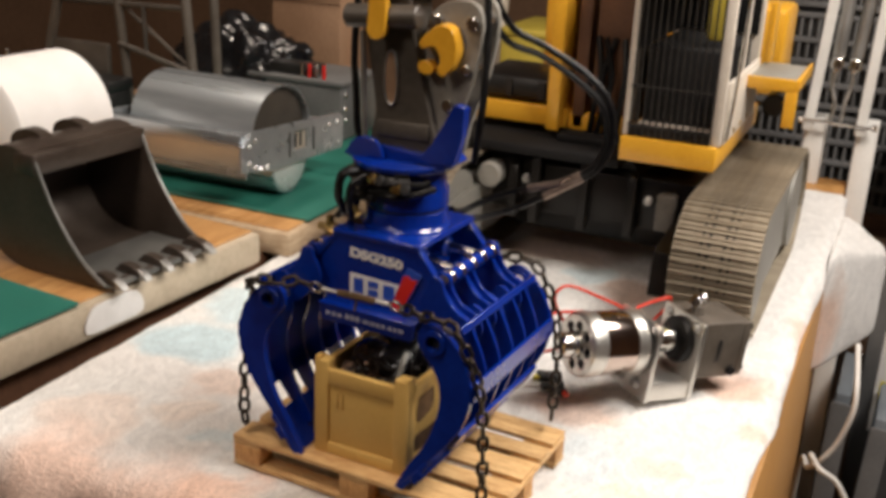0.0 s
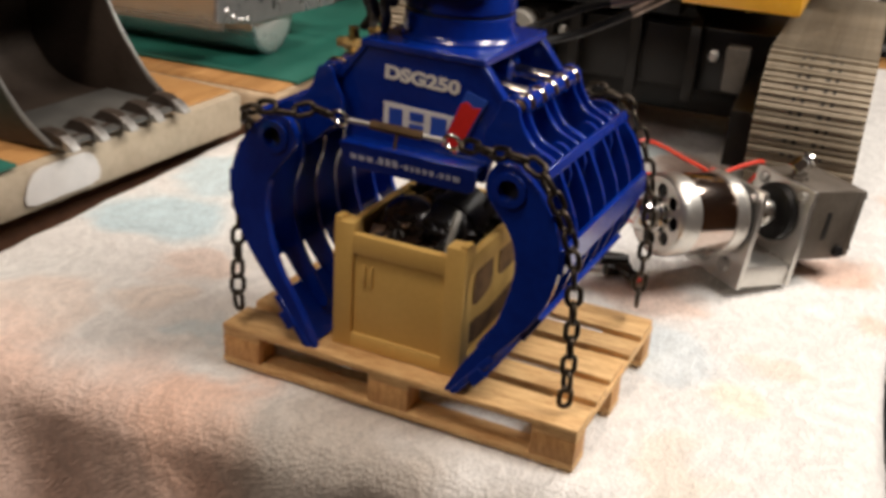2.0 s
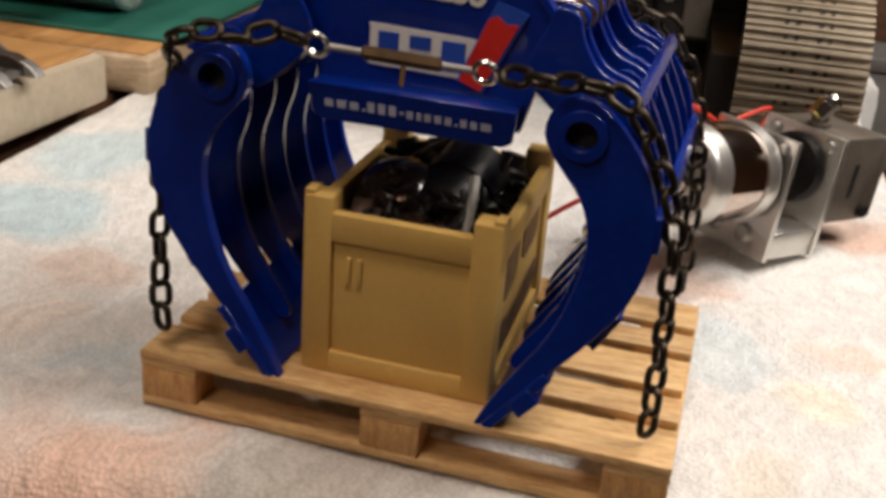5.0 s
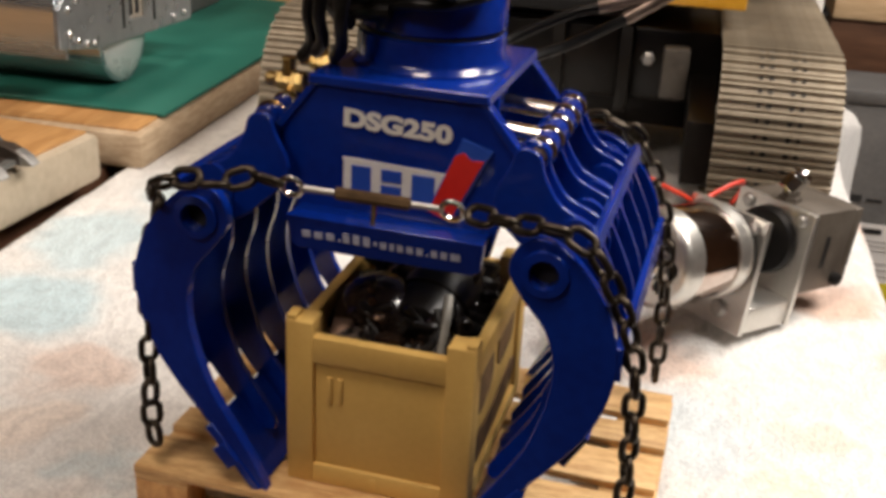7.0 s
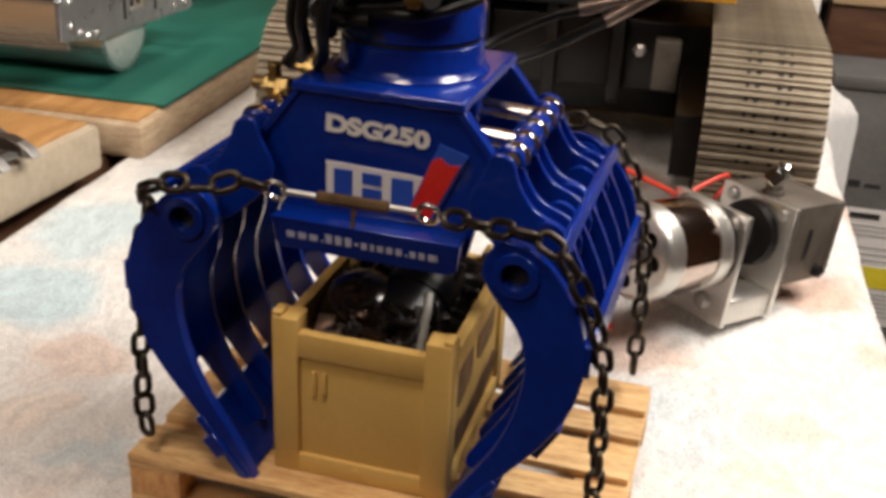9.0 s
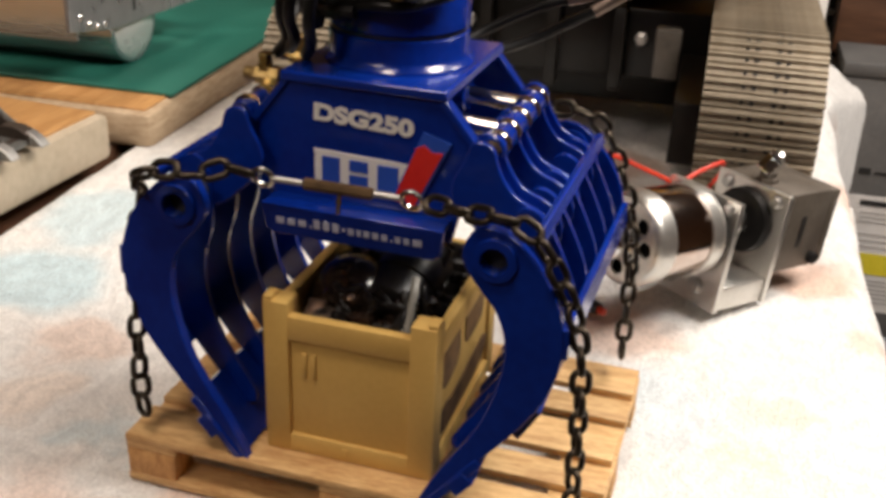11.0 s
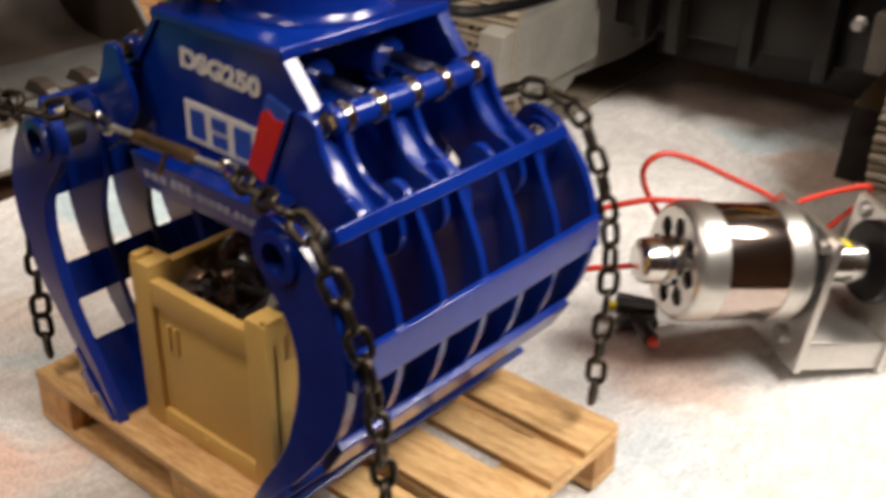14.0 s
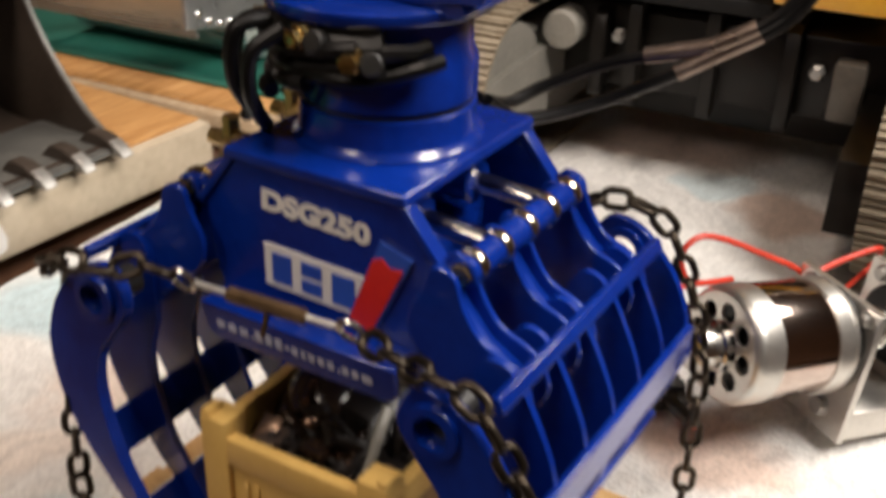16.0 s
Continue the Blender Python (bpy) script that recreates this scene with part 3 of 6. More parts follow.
# ---- pallet ----
def make_pallet():
    m = Matrix.Translation((-0.0012, 0.0070, 0.0006)) @ Matrix.Rotation(radians(-3.3), 4, "Z")
    p = thing("wooden_pallet", "small pale pine pallet lying on the towel", "pallet", tuple(m.translation))
    w, d = 0.1565, 0.1020
    widths, y = (0.018, 0.0125, 0.018, 0.0125, 0.018), 0.0
    gap = (d - sum(widths)) / 4
    for k, b in enumerate(widths):
        part("deck_board", a_box((0.0003 * (k % 2), y, 0.01535), (w - 0.0004 * (k % 3), y + b, 0.0181), 0.0004, m), PALLET_WOOD, p)
        y += b + gap
    for x in (0, (w - 0.018) / 2, w - 0.018):
        part("cross_board", a_box((x, 0.0004, 0.0126), (x + 0.018, d - 0.0004, 0.0153), 0.0003, m), PALLET_WOOD, p)
        for y, b in ((0, 0.0125), ((d - 0.0125) / 2, 0.0125), (d - 0.0125, 0.0125)):
            part("block", a_box((x + 0.0002, y + 0.0002, 0.0028), (x + 0.0178, y + b - 0.0002, 0.01255), 0.0004, m), PALLET_END, p)
    for y in (0, (d - 0.0125) / 2, d - 0.0125):
        part("runner", a_box((0, y, 0.0), (w, y + 0.0125, 0.00275), 0.0004, m), PALLET_WOOD, p)


make_pallet()


# ---- crate ----
def make_crate():
    m = Matrix.Translation((0.0744, 0.0133, 0.0189)) @ Matrix.Rotation(radians(-2.8), 4, "Z")
    w, d, h, t = 0.0566, 0.0745, 0.0543, 0.0022
    c = thing("plastic_crate", "tan plastic crate full of dark parts, standing on the pallet", "crate", tuple(m.translation))
    part("floor_panel", a_box((-w / 2 + 0.001, 0.001, 0), (w / 2 - 0.001, d - 0.001, 0.002), 0, m), CRATE_TAN, c)
    a = w / 2
    for nm, lo, hi in (("front_panel", (-a, 0.0014, 0), (a, 0.0014 + t, h - 0.006)), ("back_panel", (-a, d - 0.0014 - t, 0), (a, d - 0.0014, h - 0.006)),
                       ("side_panel", (-a + 0.0014, 0.002, 0), (-a + 0.0014 + t, d - 0.002, h - 0.006)), ("side_panel", (a - 0.0014 - t, 0.002, 0), (a - 0.0014, d - 0.002, h - 0.006))):
        part(nm, a_box(lo, hi, 0.0003, m), CRATE_TAN, c)
    for y in (0, d - 0.0036):
        for z0, z1 in ((0, 0.0065), (h - 0.013, h - 0.0045)):
            part("rail", a_box((-a + 0.005, y, z0), (a - 0.005, y + 0.0036, z1), 0.0005, m), CRATE_TAN, c)
    for x in (-a, a - 0.0036):
        for z0, z1 in ((0, 0.0065), (h - 0.013, h - 0.0045)):
            part("rail", a_box((x, 0.005, z0), (x + 0.0036, d - 0.005, z1), 0.0005, m), CRATE_TAN, c)
    for x in (-a, a - 0.0085):
        for y in (-0.0003, d - 0.0085 + 0.0003):
            part("corner_post", a_box((x, y, 0), (x + 0.0085, y + 0.0085, h), 0.0007, m), CRATE_TAN, c)
    for k in (0, 1):
        part("moulded_slot", a_box((-a + 0.0125 + 0.0032 * k, 0.0006, h - 0.026), (-a + 0.0140 + 0.0032 * k, 0.0020, h - 0.0175), 0.0002, m), CRATE_TAN, c)
    for x in (-a, a - 0.0030):
        part("post_lip", a_box((x, 0.0002, h - 0.0004), (x + 0.0030, 0.0060, h + 0.0014), 0.0004, m), CRATE_TAN, c)
    side_patch = material("brown_side_patch", (0.05, 0.028, 0.016), (0.30, 0.17, 0.07), 0.7, 0, 260, 75, 0.05)
    # two patches of worn print, then a long brown streak low down
    for outline in ([(0.0120, 0.0270), (0.0130, 0.0390), (0.0210, 0.0400), (0.0290, 0.0415), (0.0300, 0.0290), (0.0210, 0.0260)], [(0.0380, 0.0300), (0.0385, 0.0425), (0.0470, 0.0440), (0.0580, 0.0430), (0.0590, 0.0310), (0.0480, 0.0290)], [(0.0105, 0.0100), (0.0120, 0.0190), (0.0300, 0.0175), (0.0620, 0.0200), (0.0640, 0.0120), (0.0360, 0.0090)]):
        part("side_patch", plate(bmesh.new(), smooth2(outline, 3), -0.0002, 0.0003, (), lambda q, y, z: m @ Vector((a - 0.0012 + y, q, z))), side_patch, c, "dark brown worn patch on the crate side")
    part("bottom_latch", a_box((-0.002, -0.0004, 0.0015), (0.0000, 0.0002, 0.0050), 0.0002, m), CRATE_TAN, c)
    # loose dark parts inside, heaped to the rim
    rnd = random.Random(5)
    bits = thing("heap_of_parts", "heap of glossy black fittings, housings and metal parts", "parts", tuple(m @ Vector((0, d / 2, 0.002))))
    part("filling", a_box((-a + 0.0042, 0.0045, 0.002), (a - 0.0042, d - 0.0045, h - 0.014), 0.002, m), DARK_SCRAP, bits)
    for k in range(150):
        x, y = rnd.uniform(-a + 0.007, a - 0.007), rnd.uniform(0.008, d - 0.008)
        if (math.hypot(x + 0.0095, y - 0.028) < 0.0165 or math.hypot(x - 0.0060, (y - 0.038) * 0.7) < 0.0100) and k % 5:
            continue
        mid = 1 - (abs(x) / a) ** 2 * 0.6 - ((y - d / 2) / (d / 2)) ** 2 * 0.5
        z = h - 0.018 + 0.020 * max(mid, 0) * rnd.uniform(0.55, 1.05)
        ax = Vector((rnd.uniform(-1, 1), rnd.uniform(-1, 1), rnd.uniform(-0.6, 0.6))).normalized()
        p = m @ Vector((x, y, z))
        ax = m.to_3x3() @ ax
        bm = bmesh.new()
        kind = rnd.random()
        r = rnd.uniform(0.0008, 0.0022)
        h2 = rnd.uniform(0.004, 0.013)
        if kind < 0.40:
            lathe(bm, [(r * 0.6, -h2 / 2), (r, -h2 / 2 + 0.0006), (r, -0.001), (r * 1.35, -0.0008), (r * 1.35, 0.0012), (r, 0.0014), (r * 0.9, h2 / 2 - 0.0005), (r * 0.5, h2 / 2)], p, ax, 12)
        elif kind < 0.62:
            lathe(bm, [(r * 1.6, -0.0016), (r * 1.9, -0.001), (r * 1.9, 0.001), (r * 1.6, 0.0016), (r * 0.9, 0.0014), (r * 0.9, -0.0014), (r * 1.6, -0.0016)], p, ax, 14, False)
        elif kind < 0.82:
            q, u, v = frame_of(ax)
            tube(bm, spline([p - q * 0.008, p - q * 0.003 + u * 0.004, p + q * 0.004 + u * 0.003, p + q * 0.009 - v * 0.002], 5), 0.0013, 8)
        else:
            q, u, v = frame_of(ax)
            box(bm, (-0.0045, -0.003, -0.0012), (0.0045, 0.003, 0.0012), 0.0005, Matrix.Translation(p) @ Matrix((q, u, v)).transposed().to_4x4())
        pick = rnd.random()
        part("fitting", bm, SCRAP_METAL if pick < 0.07 else (SLEEVE if pick < 0.12 else (BROWN_GLOSS if pick < 0.3 else DARK_SCRAP)), bits)
    dome = part("brown_housing", lathe(bmesh.new(), [(0.0165, -0.0050), (0.0168, -0.0042), (0.0148, -0.0036), (0.0138, 0.0010), (0.0118, 0.0060), (0.0080, 0.0098), (0.0035, 0.0116), (0.0003, 0.0120)], m @ Vector((-0.0095, 0.0310, h - 0.0095)), m.to_3x3() @ Vector((0.25, -0.42, 0.85)), 30), BROWN_GLOSS, bits, "glossy brown-black domed housing")
    part("dome_stud", lathe(bmesh.new(), [(0.0010, 0), (0.0014, 0.0006), (0.0009, 0.0016)], m @ Vector((-0.0105, 0.0245, h + 0.0010)), m.to_3x3() @ Vector((0.1, -0.5, 0.85)), 10), SCRAP_METAL, dome, "bright stud")
    for at, axis, prof, lab in (((0.0060, 0.038, h - 0.0070), (0.15, 0.9, 0.35), [(0.002, -0.015), (0.0090, -0.0140), (0.0112, -0.0120), (0.0116, -0.0020), (0.0124, -0.0015), (0.0124, 0.0030), (0.0116, 0.0036), (0.0112, 0.0125), (0.0085, 0.0145), (0.002, 0.015)], "black ringed motor housing"),
                                ((-0.0110, 0.058, h - 0.0060), (1, 0.2, 0.2), [(0.002, -0.009), (0.0075, -0.008), (0.0080, -0.002), (0.0062, -0.0015), (0.0062, 0.0015), (0.0070, 0.002), (0.0065, 0.008), (0.002, 0.009)], "black grooved housing"),
                                ((0.0160, 0.056, h - 0.0080), (0.2, 0.3, 1), [(0.002, -0.009), (0.0060, -0.008), (0.0060, 0.004), (0.0042, 0.005), (0.0042, 0.009), (0.002, 0.0095)], "black stepped housing")):
        part("motor_housing", lathe(bmesh.new(), prof, m @ Vector(at), m.to_3x3() @ Vector(axis), 24), DARK_SCRAP, bits, lab)
    part("bent_pin", tube(bmesh.new(), spline([m @ Vector(q) for q in ((0.0150, 0.0080, h - 0.0160), (0.0152, 0.0120, h - 0.0070), (0.0148, 0.0180, h + 0.0010), (0.0140, 0.0225, h + 0.0040))], 6), 0.0015, 10), FRAME_GREY, bits, "dull grey bent metal pin")
    part("strip", tube(bmesh.new(), spline([m @ Vector((-0.0130, 0.034, h - 0.0015)), m @ Vector((-0.0060, 0.048, h + 0.0022)), m @ Vector((0.0015, 0.062, h + 0.0030))], 6), 0.0009, 8), SCRAP_METAL, bits, "thin pale metal strip")
    part("copper_ring", tube(bmesh.new(), [m @ Vector((0.0035 + 0.0032 * math.cos(6.2832 * k / 14), 0.012, h - 0.0115 + 0.0032 * math.sin(6.2832 * k / 14))) for k in range(14)], 0.0009, 8, True), SLEEVE, bits, "dull copper-coloured ring")


make_crate()

# ---- sorting grapple ----
GX = 0.073  # middle of the grapple


def mirror_x(pts, left):
    return [(2 * GX - x, z) for x, z in pts][::-1] if left else pts


JAW_END = [(0.1185, 0.1135), (0.1255, 0.1118), (0.1315, 0.1065), (0.1372, 0.0990), (0.1412, 0.0890), (0.1420, 0.0770), (0.1382, 0.0630), (0.1300, 0.0500),
           (0.1180, 0.0350), (0.1150, 0.0285), (0.1035, 0.0185), (0.1025, 0.0200), (0.1086, 0.0320), (0.1195, 0.0500), (0.1248, 0.0670), (0.1257, 0.0790), (0.1227, 0.0885), (0.1162, 0.0965), (0.1122, 0.1035), (0.1140, 0.1105)]
LOWER = [(0.1372, 0.0995), (0.1412, 0.0890), (0.1420, 0.0770), (0.1382, 0.0630), (0.1300, 0.0500), (0.1180, 0.0350), (0.1110, 0.0285), (0.1070, 0.0320), (0.1182, 0.0500), (0.1234, 0.0670), (0.1236, 0.0790), (0.1205, 0.0890)]
JAW_RIB = [(0.1250, 0.1135), (0.1310, 0.1105)] + LOWER + [(0.1198, 0.0975), (0.1202, 0.1085)]
RIB_YS = (0.0210, 0.0365, 0.0520, 0.0675, 0.0830)
ARM_YS = ((0.0225, 0.0305), (0.0460, 0.0545), (0.0765, 0.0850))
ARM_TOP = [(0.1105, 0.1302), (0.1145, 0.1285), (0.1165, 0.1225), (0.1215, 0.1155), (0.1300, 0.1115), (0.1340, 0.1050), (0.1320, 0.0985), (0.1245, 0.0960), (0.1170, 0.0980), (0.1100, 0.1040), (0.1040, 0.1100), (0.1028, 0.1170), (0.1065, 0.1245), (0.1078, 0.1290)]
FRONT_Y, REAR_Y = 0.0040, 0.1005


def make_grapple():
    g = thing("sorting_grapple", "glossy blue sorting grapple gripping round the crate", "grapple", (GX, 0.020, 0.0185))
    for left in (False, True):

        def X(x):
            return 2 * GX - x if left else x
        jaw = part("jaw", plate(bmesh.new(), smooth2(mirror_x(JAW_END, left), 3), FRONT_Y, FRONT_Y + 0.0036, [circle2(X(0.1215), 0.1045, 0.0039)]), BLUE, g, "", 35, 0.0004)
        part("end_plate", plate(bmesh.new(), smooth2(mirror_x(JAW_END, left), 3), REAR_Y, REAR_Y + 0.0026, [circle2(X(0.1215), 0.1045, 0.0039)]), BLUE, jaw, "", 35, 0.0004)
        for y in (FRONT_Y - 0.0016, FRONT_Y + 0.0026, REAR_Y - 0.0014, REAR_Y + 0.0026):
            bm = lathe(bmesh.new(), [(0.0040, 0), (0.0063, 0.0002), (0.0065, 0.0008), (0.0063, 0.0016), (0.0040, 0.0017), (0.0040, 0)], (X(0.1215), y, 0.1045), (0, 1, 0), 26, False)
            part("boss", bm, BLUE, jaw)
        # black plug gives the bore its inner shade
        part("bore_shade", lathe(bmesh.new(), [(0.0041, 0.0032), (0.0041, 0.012)], (X(0.1215), FRONT_Y, 0.1045), (0, 1, 0), 20), BLACK, jaw, "black plug for the shade in the open bore")
        for y in RIB_YS:
            part("rib", plate(bmesh.new(), smooth2(mirror_x(JAW_RIB, left), 3), y, y + 0.0020), BLUE, jaw)
        for ya, yb in ARM_YS:
            arm = part("arm", plate(bmesh.new(), smooth2(mirror_x(ARM_TOP, left), 3), ya, ya + 0.0018), BLUE, jaw, "", 35, 0.0004)
            part("arm_cheek", plate(bmesh.new(), smooth2(mirror_x(ARM_TOP, left), 3), yb, yb + 0.0018), BLUE, arm, "", 35, 0.0004)
            web = [(GX + (x - GX) * 1.0, z) for x, z in ((0.1120, 0.1230), (0.1145, 0.1195), (0.1200, 0.1130), (0.1290, 0.1075), (0.1280, 0.1050), (0.1185, 0.1105), (0.1125, 0.1165), (0.1100, 0.1215))]
            part("arm_web", plate(bmesh.new(), mirror_x(web, left), ya + 0.0018, yb), BLUE, arm)

        def bar(name, x0, z0, x1, z1, thick, ya, yb):
            """A flat bar along y whose section runs from (x0, z0) to (x1, z1)."""
            a, b = Vector((X(x0), 0, z0)), Vector((X(x1), 0, z1))
            n = (b - a).cross(Vector((0, 1, 0))).normalized() * (thick / 2)
            sec = [(a + n), (b + n), (b - n), (a - n)]
            part(name, plate(bmesh.new(), [(p.x, p.z) for p in sec], ya, yb), BLUE, jaw, "", 35, 0.0004)
        bar("tie_bar", 0.1326, 0.1085, 0.1312, 0.1120, 0.0024, FRONT_Y + 0.0070, REAR_Y - 0.0030)
        bar("belt_plate", 0.1422, 0.0868, 0.1424, 0.0772, 0.0022, FRONT_Y + 0.0008, REAR_Y + 0.0018)
        bar("lip_plate", 0.1360, 0.0575, 0.1300, 0.0472, 0.0026, FRONT_Y + 0.0030, REAR_Y - 0.0004)
        bar("tip_plate", 0.1205, 0.0378, 0.1050, 0.0183, 0.0030, FRONT_Y - 0.0006, REAR_Y + 0.0032)
        bar("wear_edge", 0.1175, 0.0315, 0.1125, 0.0255, 0.0050, FRONT_Y - 0.0010, REAR_Y + 0.0036)
        # pin row at the top of the arms
        bm = rod(bmesh.new(), (X(0.1125), 0.0290, 0.1265), (X(0.1125), 0.0840, 0.1265), 0.0036)
        part("hinge_tube", bm, BLUE, jaw)
        for y in (0.0330, 0.0440, 0.0560, 0.0675, 0.0790):
            part("collar", lathe(bmesh.new(), [(0.0036, -0.0016), (0.0042, -0.0014), (0.0045, -0.0004), (0.0045, 0.0004), (0.0042, 0.0014), (0.0036, 0.0016)], (X(0.1125), y, 0.1265), (0, 1, 0), 20), COLLAR, jaw, "bright brass collar")
        part("pin_head", lathe(bmesh.new(), [(0.0018, -0.0012), (0.0027, -0.0008), (0.0027, 0.0006)], (X(0.1125), 0.0285, 0.1265), (0, 1, 0), 6), BRASS, jaw, "brass pin head")
    # body
    body = [(0.050, 0.1385), (0.096, 0.1385), (0.1075, 0.1245), (0.1055, 0.112), (0.101, 0.0945), (0.045, 0.0945), (0.0405, 0.112), (0.0385, 0.1245)]
    bd = part("body", plate(bmesh.new(), body, 0.0290, 0.0320), BLUE, g, "", 35, 0.0004)
    part("rear_plate", plate(bmesh.new(), body, 0.0830, 0.0860), BLUE, bd, "", 35, 0.0004)
    part("top_plate", plate(bmesh.new(), [(0.047, 0.1385), (0.0475, 0.1415), (0.0985, 0.1415), (0.099, 0.1385)], 0.0275, 0.0875), BLUE, bd, "", 35, 0.0006)
    for s in (-1, 1):
        part("side_flange", plate(bmesh.new(), [(GX + s * 0.0232, 0.1385), (GX + s * 0.0255, 0.1385), (GX + s * 0.0362, 0.1255), (GX + s * 0.034, 0.1245)], 0.0280, 0.0324), BLUE, bd, "", 35, 0.0003)
        part("side_flange", plate(bmesh.new(), [(GX + s * 0.0232, 0.1385), (GX + s * 0.0255, 0.1385), (GX + s * 0.0362, 0.1255), (GX + s * 0.034, 0.1245)], 0.0826, 0.0870), BLUE, bd, "", 35, 0.0003)
    part("web", a_box((0.058, 0.032, 0.096), (0.088, 0.083, 0.118), 0.001), BLUE, bd)
    # lower apron that carries the printed line, its foot drawn in
    def lean(x, y, z):
        return (x, 0.0205 - (z - 0.0925) * 0.16 + y, z)
    ap = part("apron", plate(bmesh.new(), [(0.0475, 0.0925), (0.0450, 0.0940), (0.0440, 0.1030), (0.1020, 0.1030), (0.1010, 0.0940), (0.0985, 0.0925)], 0.0, 0.0020, (), lean), BLUE, bd, "", 35, 0.0004)
    part("apron_shelf", a_box((0.0445, 0.0202, 0.1010), (0.1015, 0.0292, 0.1030), 0.0004), BLUE, bd)
    # printed line as plain bars
    faded = material("faded_white_print", (0.42, 0.45, 0.60), (0.54, 0.57, 0.70), 0.45, 0, 500, 60, 0.05)
    x = 0.0490
    for wd, hgt in ((0.0030, 0.0020),) * 3 + ((0.0008, 0.0007),) + ((0.0024, 0.0028),) * 3 + ((0.0013, 0.0008),) + ((0.0022, 0.0020), (0.0015, 0.0020), (0.0022, 0.0020), (0.0022, 0.0020), (0.0022, 0.0020)) + ((0.0008, 0.0007),) + ((0.0021, 0.0020), (0.0022, 0.0020), (0.0034, 0.0020)):
        low = 0.0966 + (0.0008 if hgt == 0.0008 else 0.0)
        part("print_bar", plate(bmesh.new(), [(x, low), (x + wd * 0.8, low), (x + wd * 0.8, low + hgt), (x, low + hgt)], -0.0003, 0.0001, (), lean), faded, ap)
        x += wd + 0.00062
    # lettering, sign and stripe on the front
    lettering("lettering", "DSG250", Matrix.Translation((0.0730, 0.0287, 0.1293)) @ Matrix.Rotation(radians(90), 4, "X") @ Matrix.Rotation(radians(-2.5), 4, "Z") @ Matrix.Diagonal((1.36, 1, 1, 1)), 0.0067, 0.00012, WHITE_PRINT, bd)
    part("sign", plate(bmesh.new(), smooth2([(0.0585, 0.1076), (0.0578, 0.1090), (0.0578, 0.1172), (0.0586, 0.1186), (0.0720, 0.1182), (0.0865, 0.1178), (0.0878, 0.1164), (0.0878, 0.1084), (0.0870, 0.1070), (0.0720, 0.1073)], 3), 0.0284, 0.0290), WHITE_PRINT, bd, "white sign with blue shapes")
    for x0, x1, z0, z1 in ((0.0602, 0.0660, 0.1090, 0.1168), (0.0690, 0.0750, 0.1132, 0.1167), (0.0690, 0.0750, 0.1087, 0.1120), (0.0780, 0.0846, 0.1086, 0.1165)):
        part("sign_shape", a_box((x0, 0.0281, z0), (x1, 0.0285, z1)), BLUE_LIGHT, bd)
    stripe = [(0.0920, 0.1287), (0.1005, 0.1262), (0.0900, 0.1040), (0.0828, 0.1066)]
    part("stripe", plate(bmesh.new(), stripe, 0.0278, 0.0286), BLUE_LIGHT, bd, "blue and red slanted sticker")
    part("stripe_red", plate(bmesh.new(), [(0.0902, 0.1238), (0.0926, 0.1250), (0.0948, 0.1230), (0.0984, 0.1233), (0.0895, 0.1046), (0.0834, 0.1068)], 0.0274, 0.0279), RED_PRINT, bd, "red part of the sticker")
    # hydraulic cylinders between the plates
    for y in (0.0440, 0.0700):
        cyl = part("hydraulic_cylinder", rod(bmesh.new(), (0.050, y, 0.1285), (0.0930, y, 0.1285), 0.0060), BLUE, g)
        for s in (-1, 1):
            part("piston_rod", rod(bmesh.new(), (GX + s * 0.019, y, 0.1285), (GX + s * 0.0385, y, 0.1272), 0.0026), STEEL, cyl, "bright steel piston rod")
    # brass fittings on the side
    for y in (0.046, 0.071):
        bm = rod(bmesh.new(), (0.0385, y, 0.1335), (0.030, y, 0.1335), 0.0030, 6)
        rod(bm, (0.030, y, 0.1335), (0.0265, y, 0.1335), 0.0022, 12)
        rod(bm, (0.0335, y, 0.1335), (0.0335, y, 0.1405), 0.0024, 6)
        part("hose_fitting", bm, BRASS, g, "brass hose fitting")
    # rotator
    cx, cy = 0.0727, 0.0595
    rot = part("rotator", lathe(bmesh.new(), [(0.0236, 0.0), (0.0236, 0.0008), (0.0222, 0.0022), (0.0218, 0.0030), (0.0216, 0.0092), (0.0209, 0.0097), (0.0209, 0.0108), (0.0217, 0.0114), (0.0217, 0.0198), (0.0204, 0.0228), (0.0200, 0.0324)], (cx, cy, 0.1412), (0, 0, 1), 56), BLUE, g)
    part("seal_ring", lathe(bmesh.new(), [(0.0206, 0.0098), (0.0211, 0.0099), (0.0211, 0.0106), (0.0206, 0.0107)], (cx, cy, 0.1412), (0, 0, 1), 56), BLACK, rot, "thin dark seal")

    def around(deg, r, z):
        return Vector((cx + r * math.cos(radians(deg)), cy + r * math.sin(radians(deg)), z))
    man = part("manifold", tube(bmesh.new(), [around(a, 0.0228, 0.1640 + (a - 140) * 0.00003) for a in range(140, 306, 6)], 0.0046, 10), BLACK, g, "black swivel block with brass fittings")
    # hoses wound round the swivel
    for a0, a1, r, z, dz, th in ((128, 300, 0.0262, 0.1585, 0.0065, 0.0021), (150, 318, 0.0254, 0.1725, -0.0050, 0.0020), (170, 290, 0.0278, 0.1640, 0.0050, 0.0019), (185, 326, 0.0240, 0.1590, 0.0090, 0.0019), (140, 300, 0.0240, 0.1700, 0.0030, 0.0022), (132, 262, 0.0268, 0.1540, 0.0050, 0.0021), (120, 236, 0.0285, 0.1600, -0.0060, 0.0021), (196, 330, 0.0266, 0.1560, 0.0095, 0.0018)):
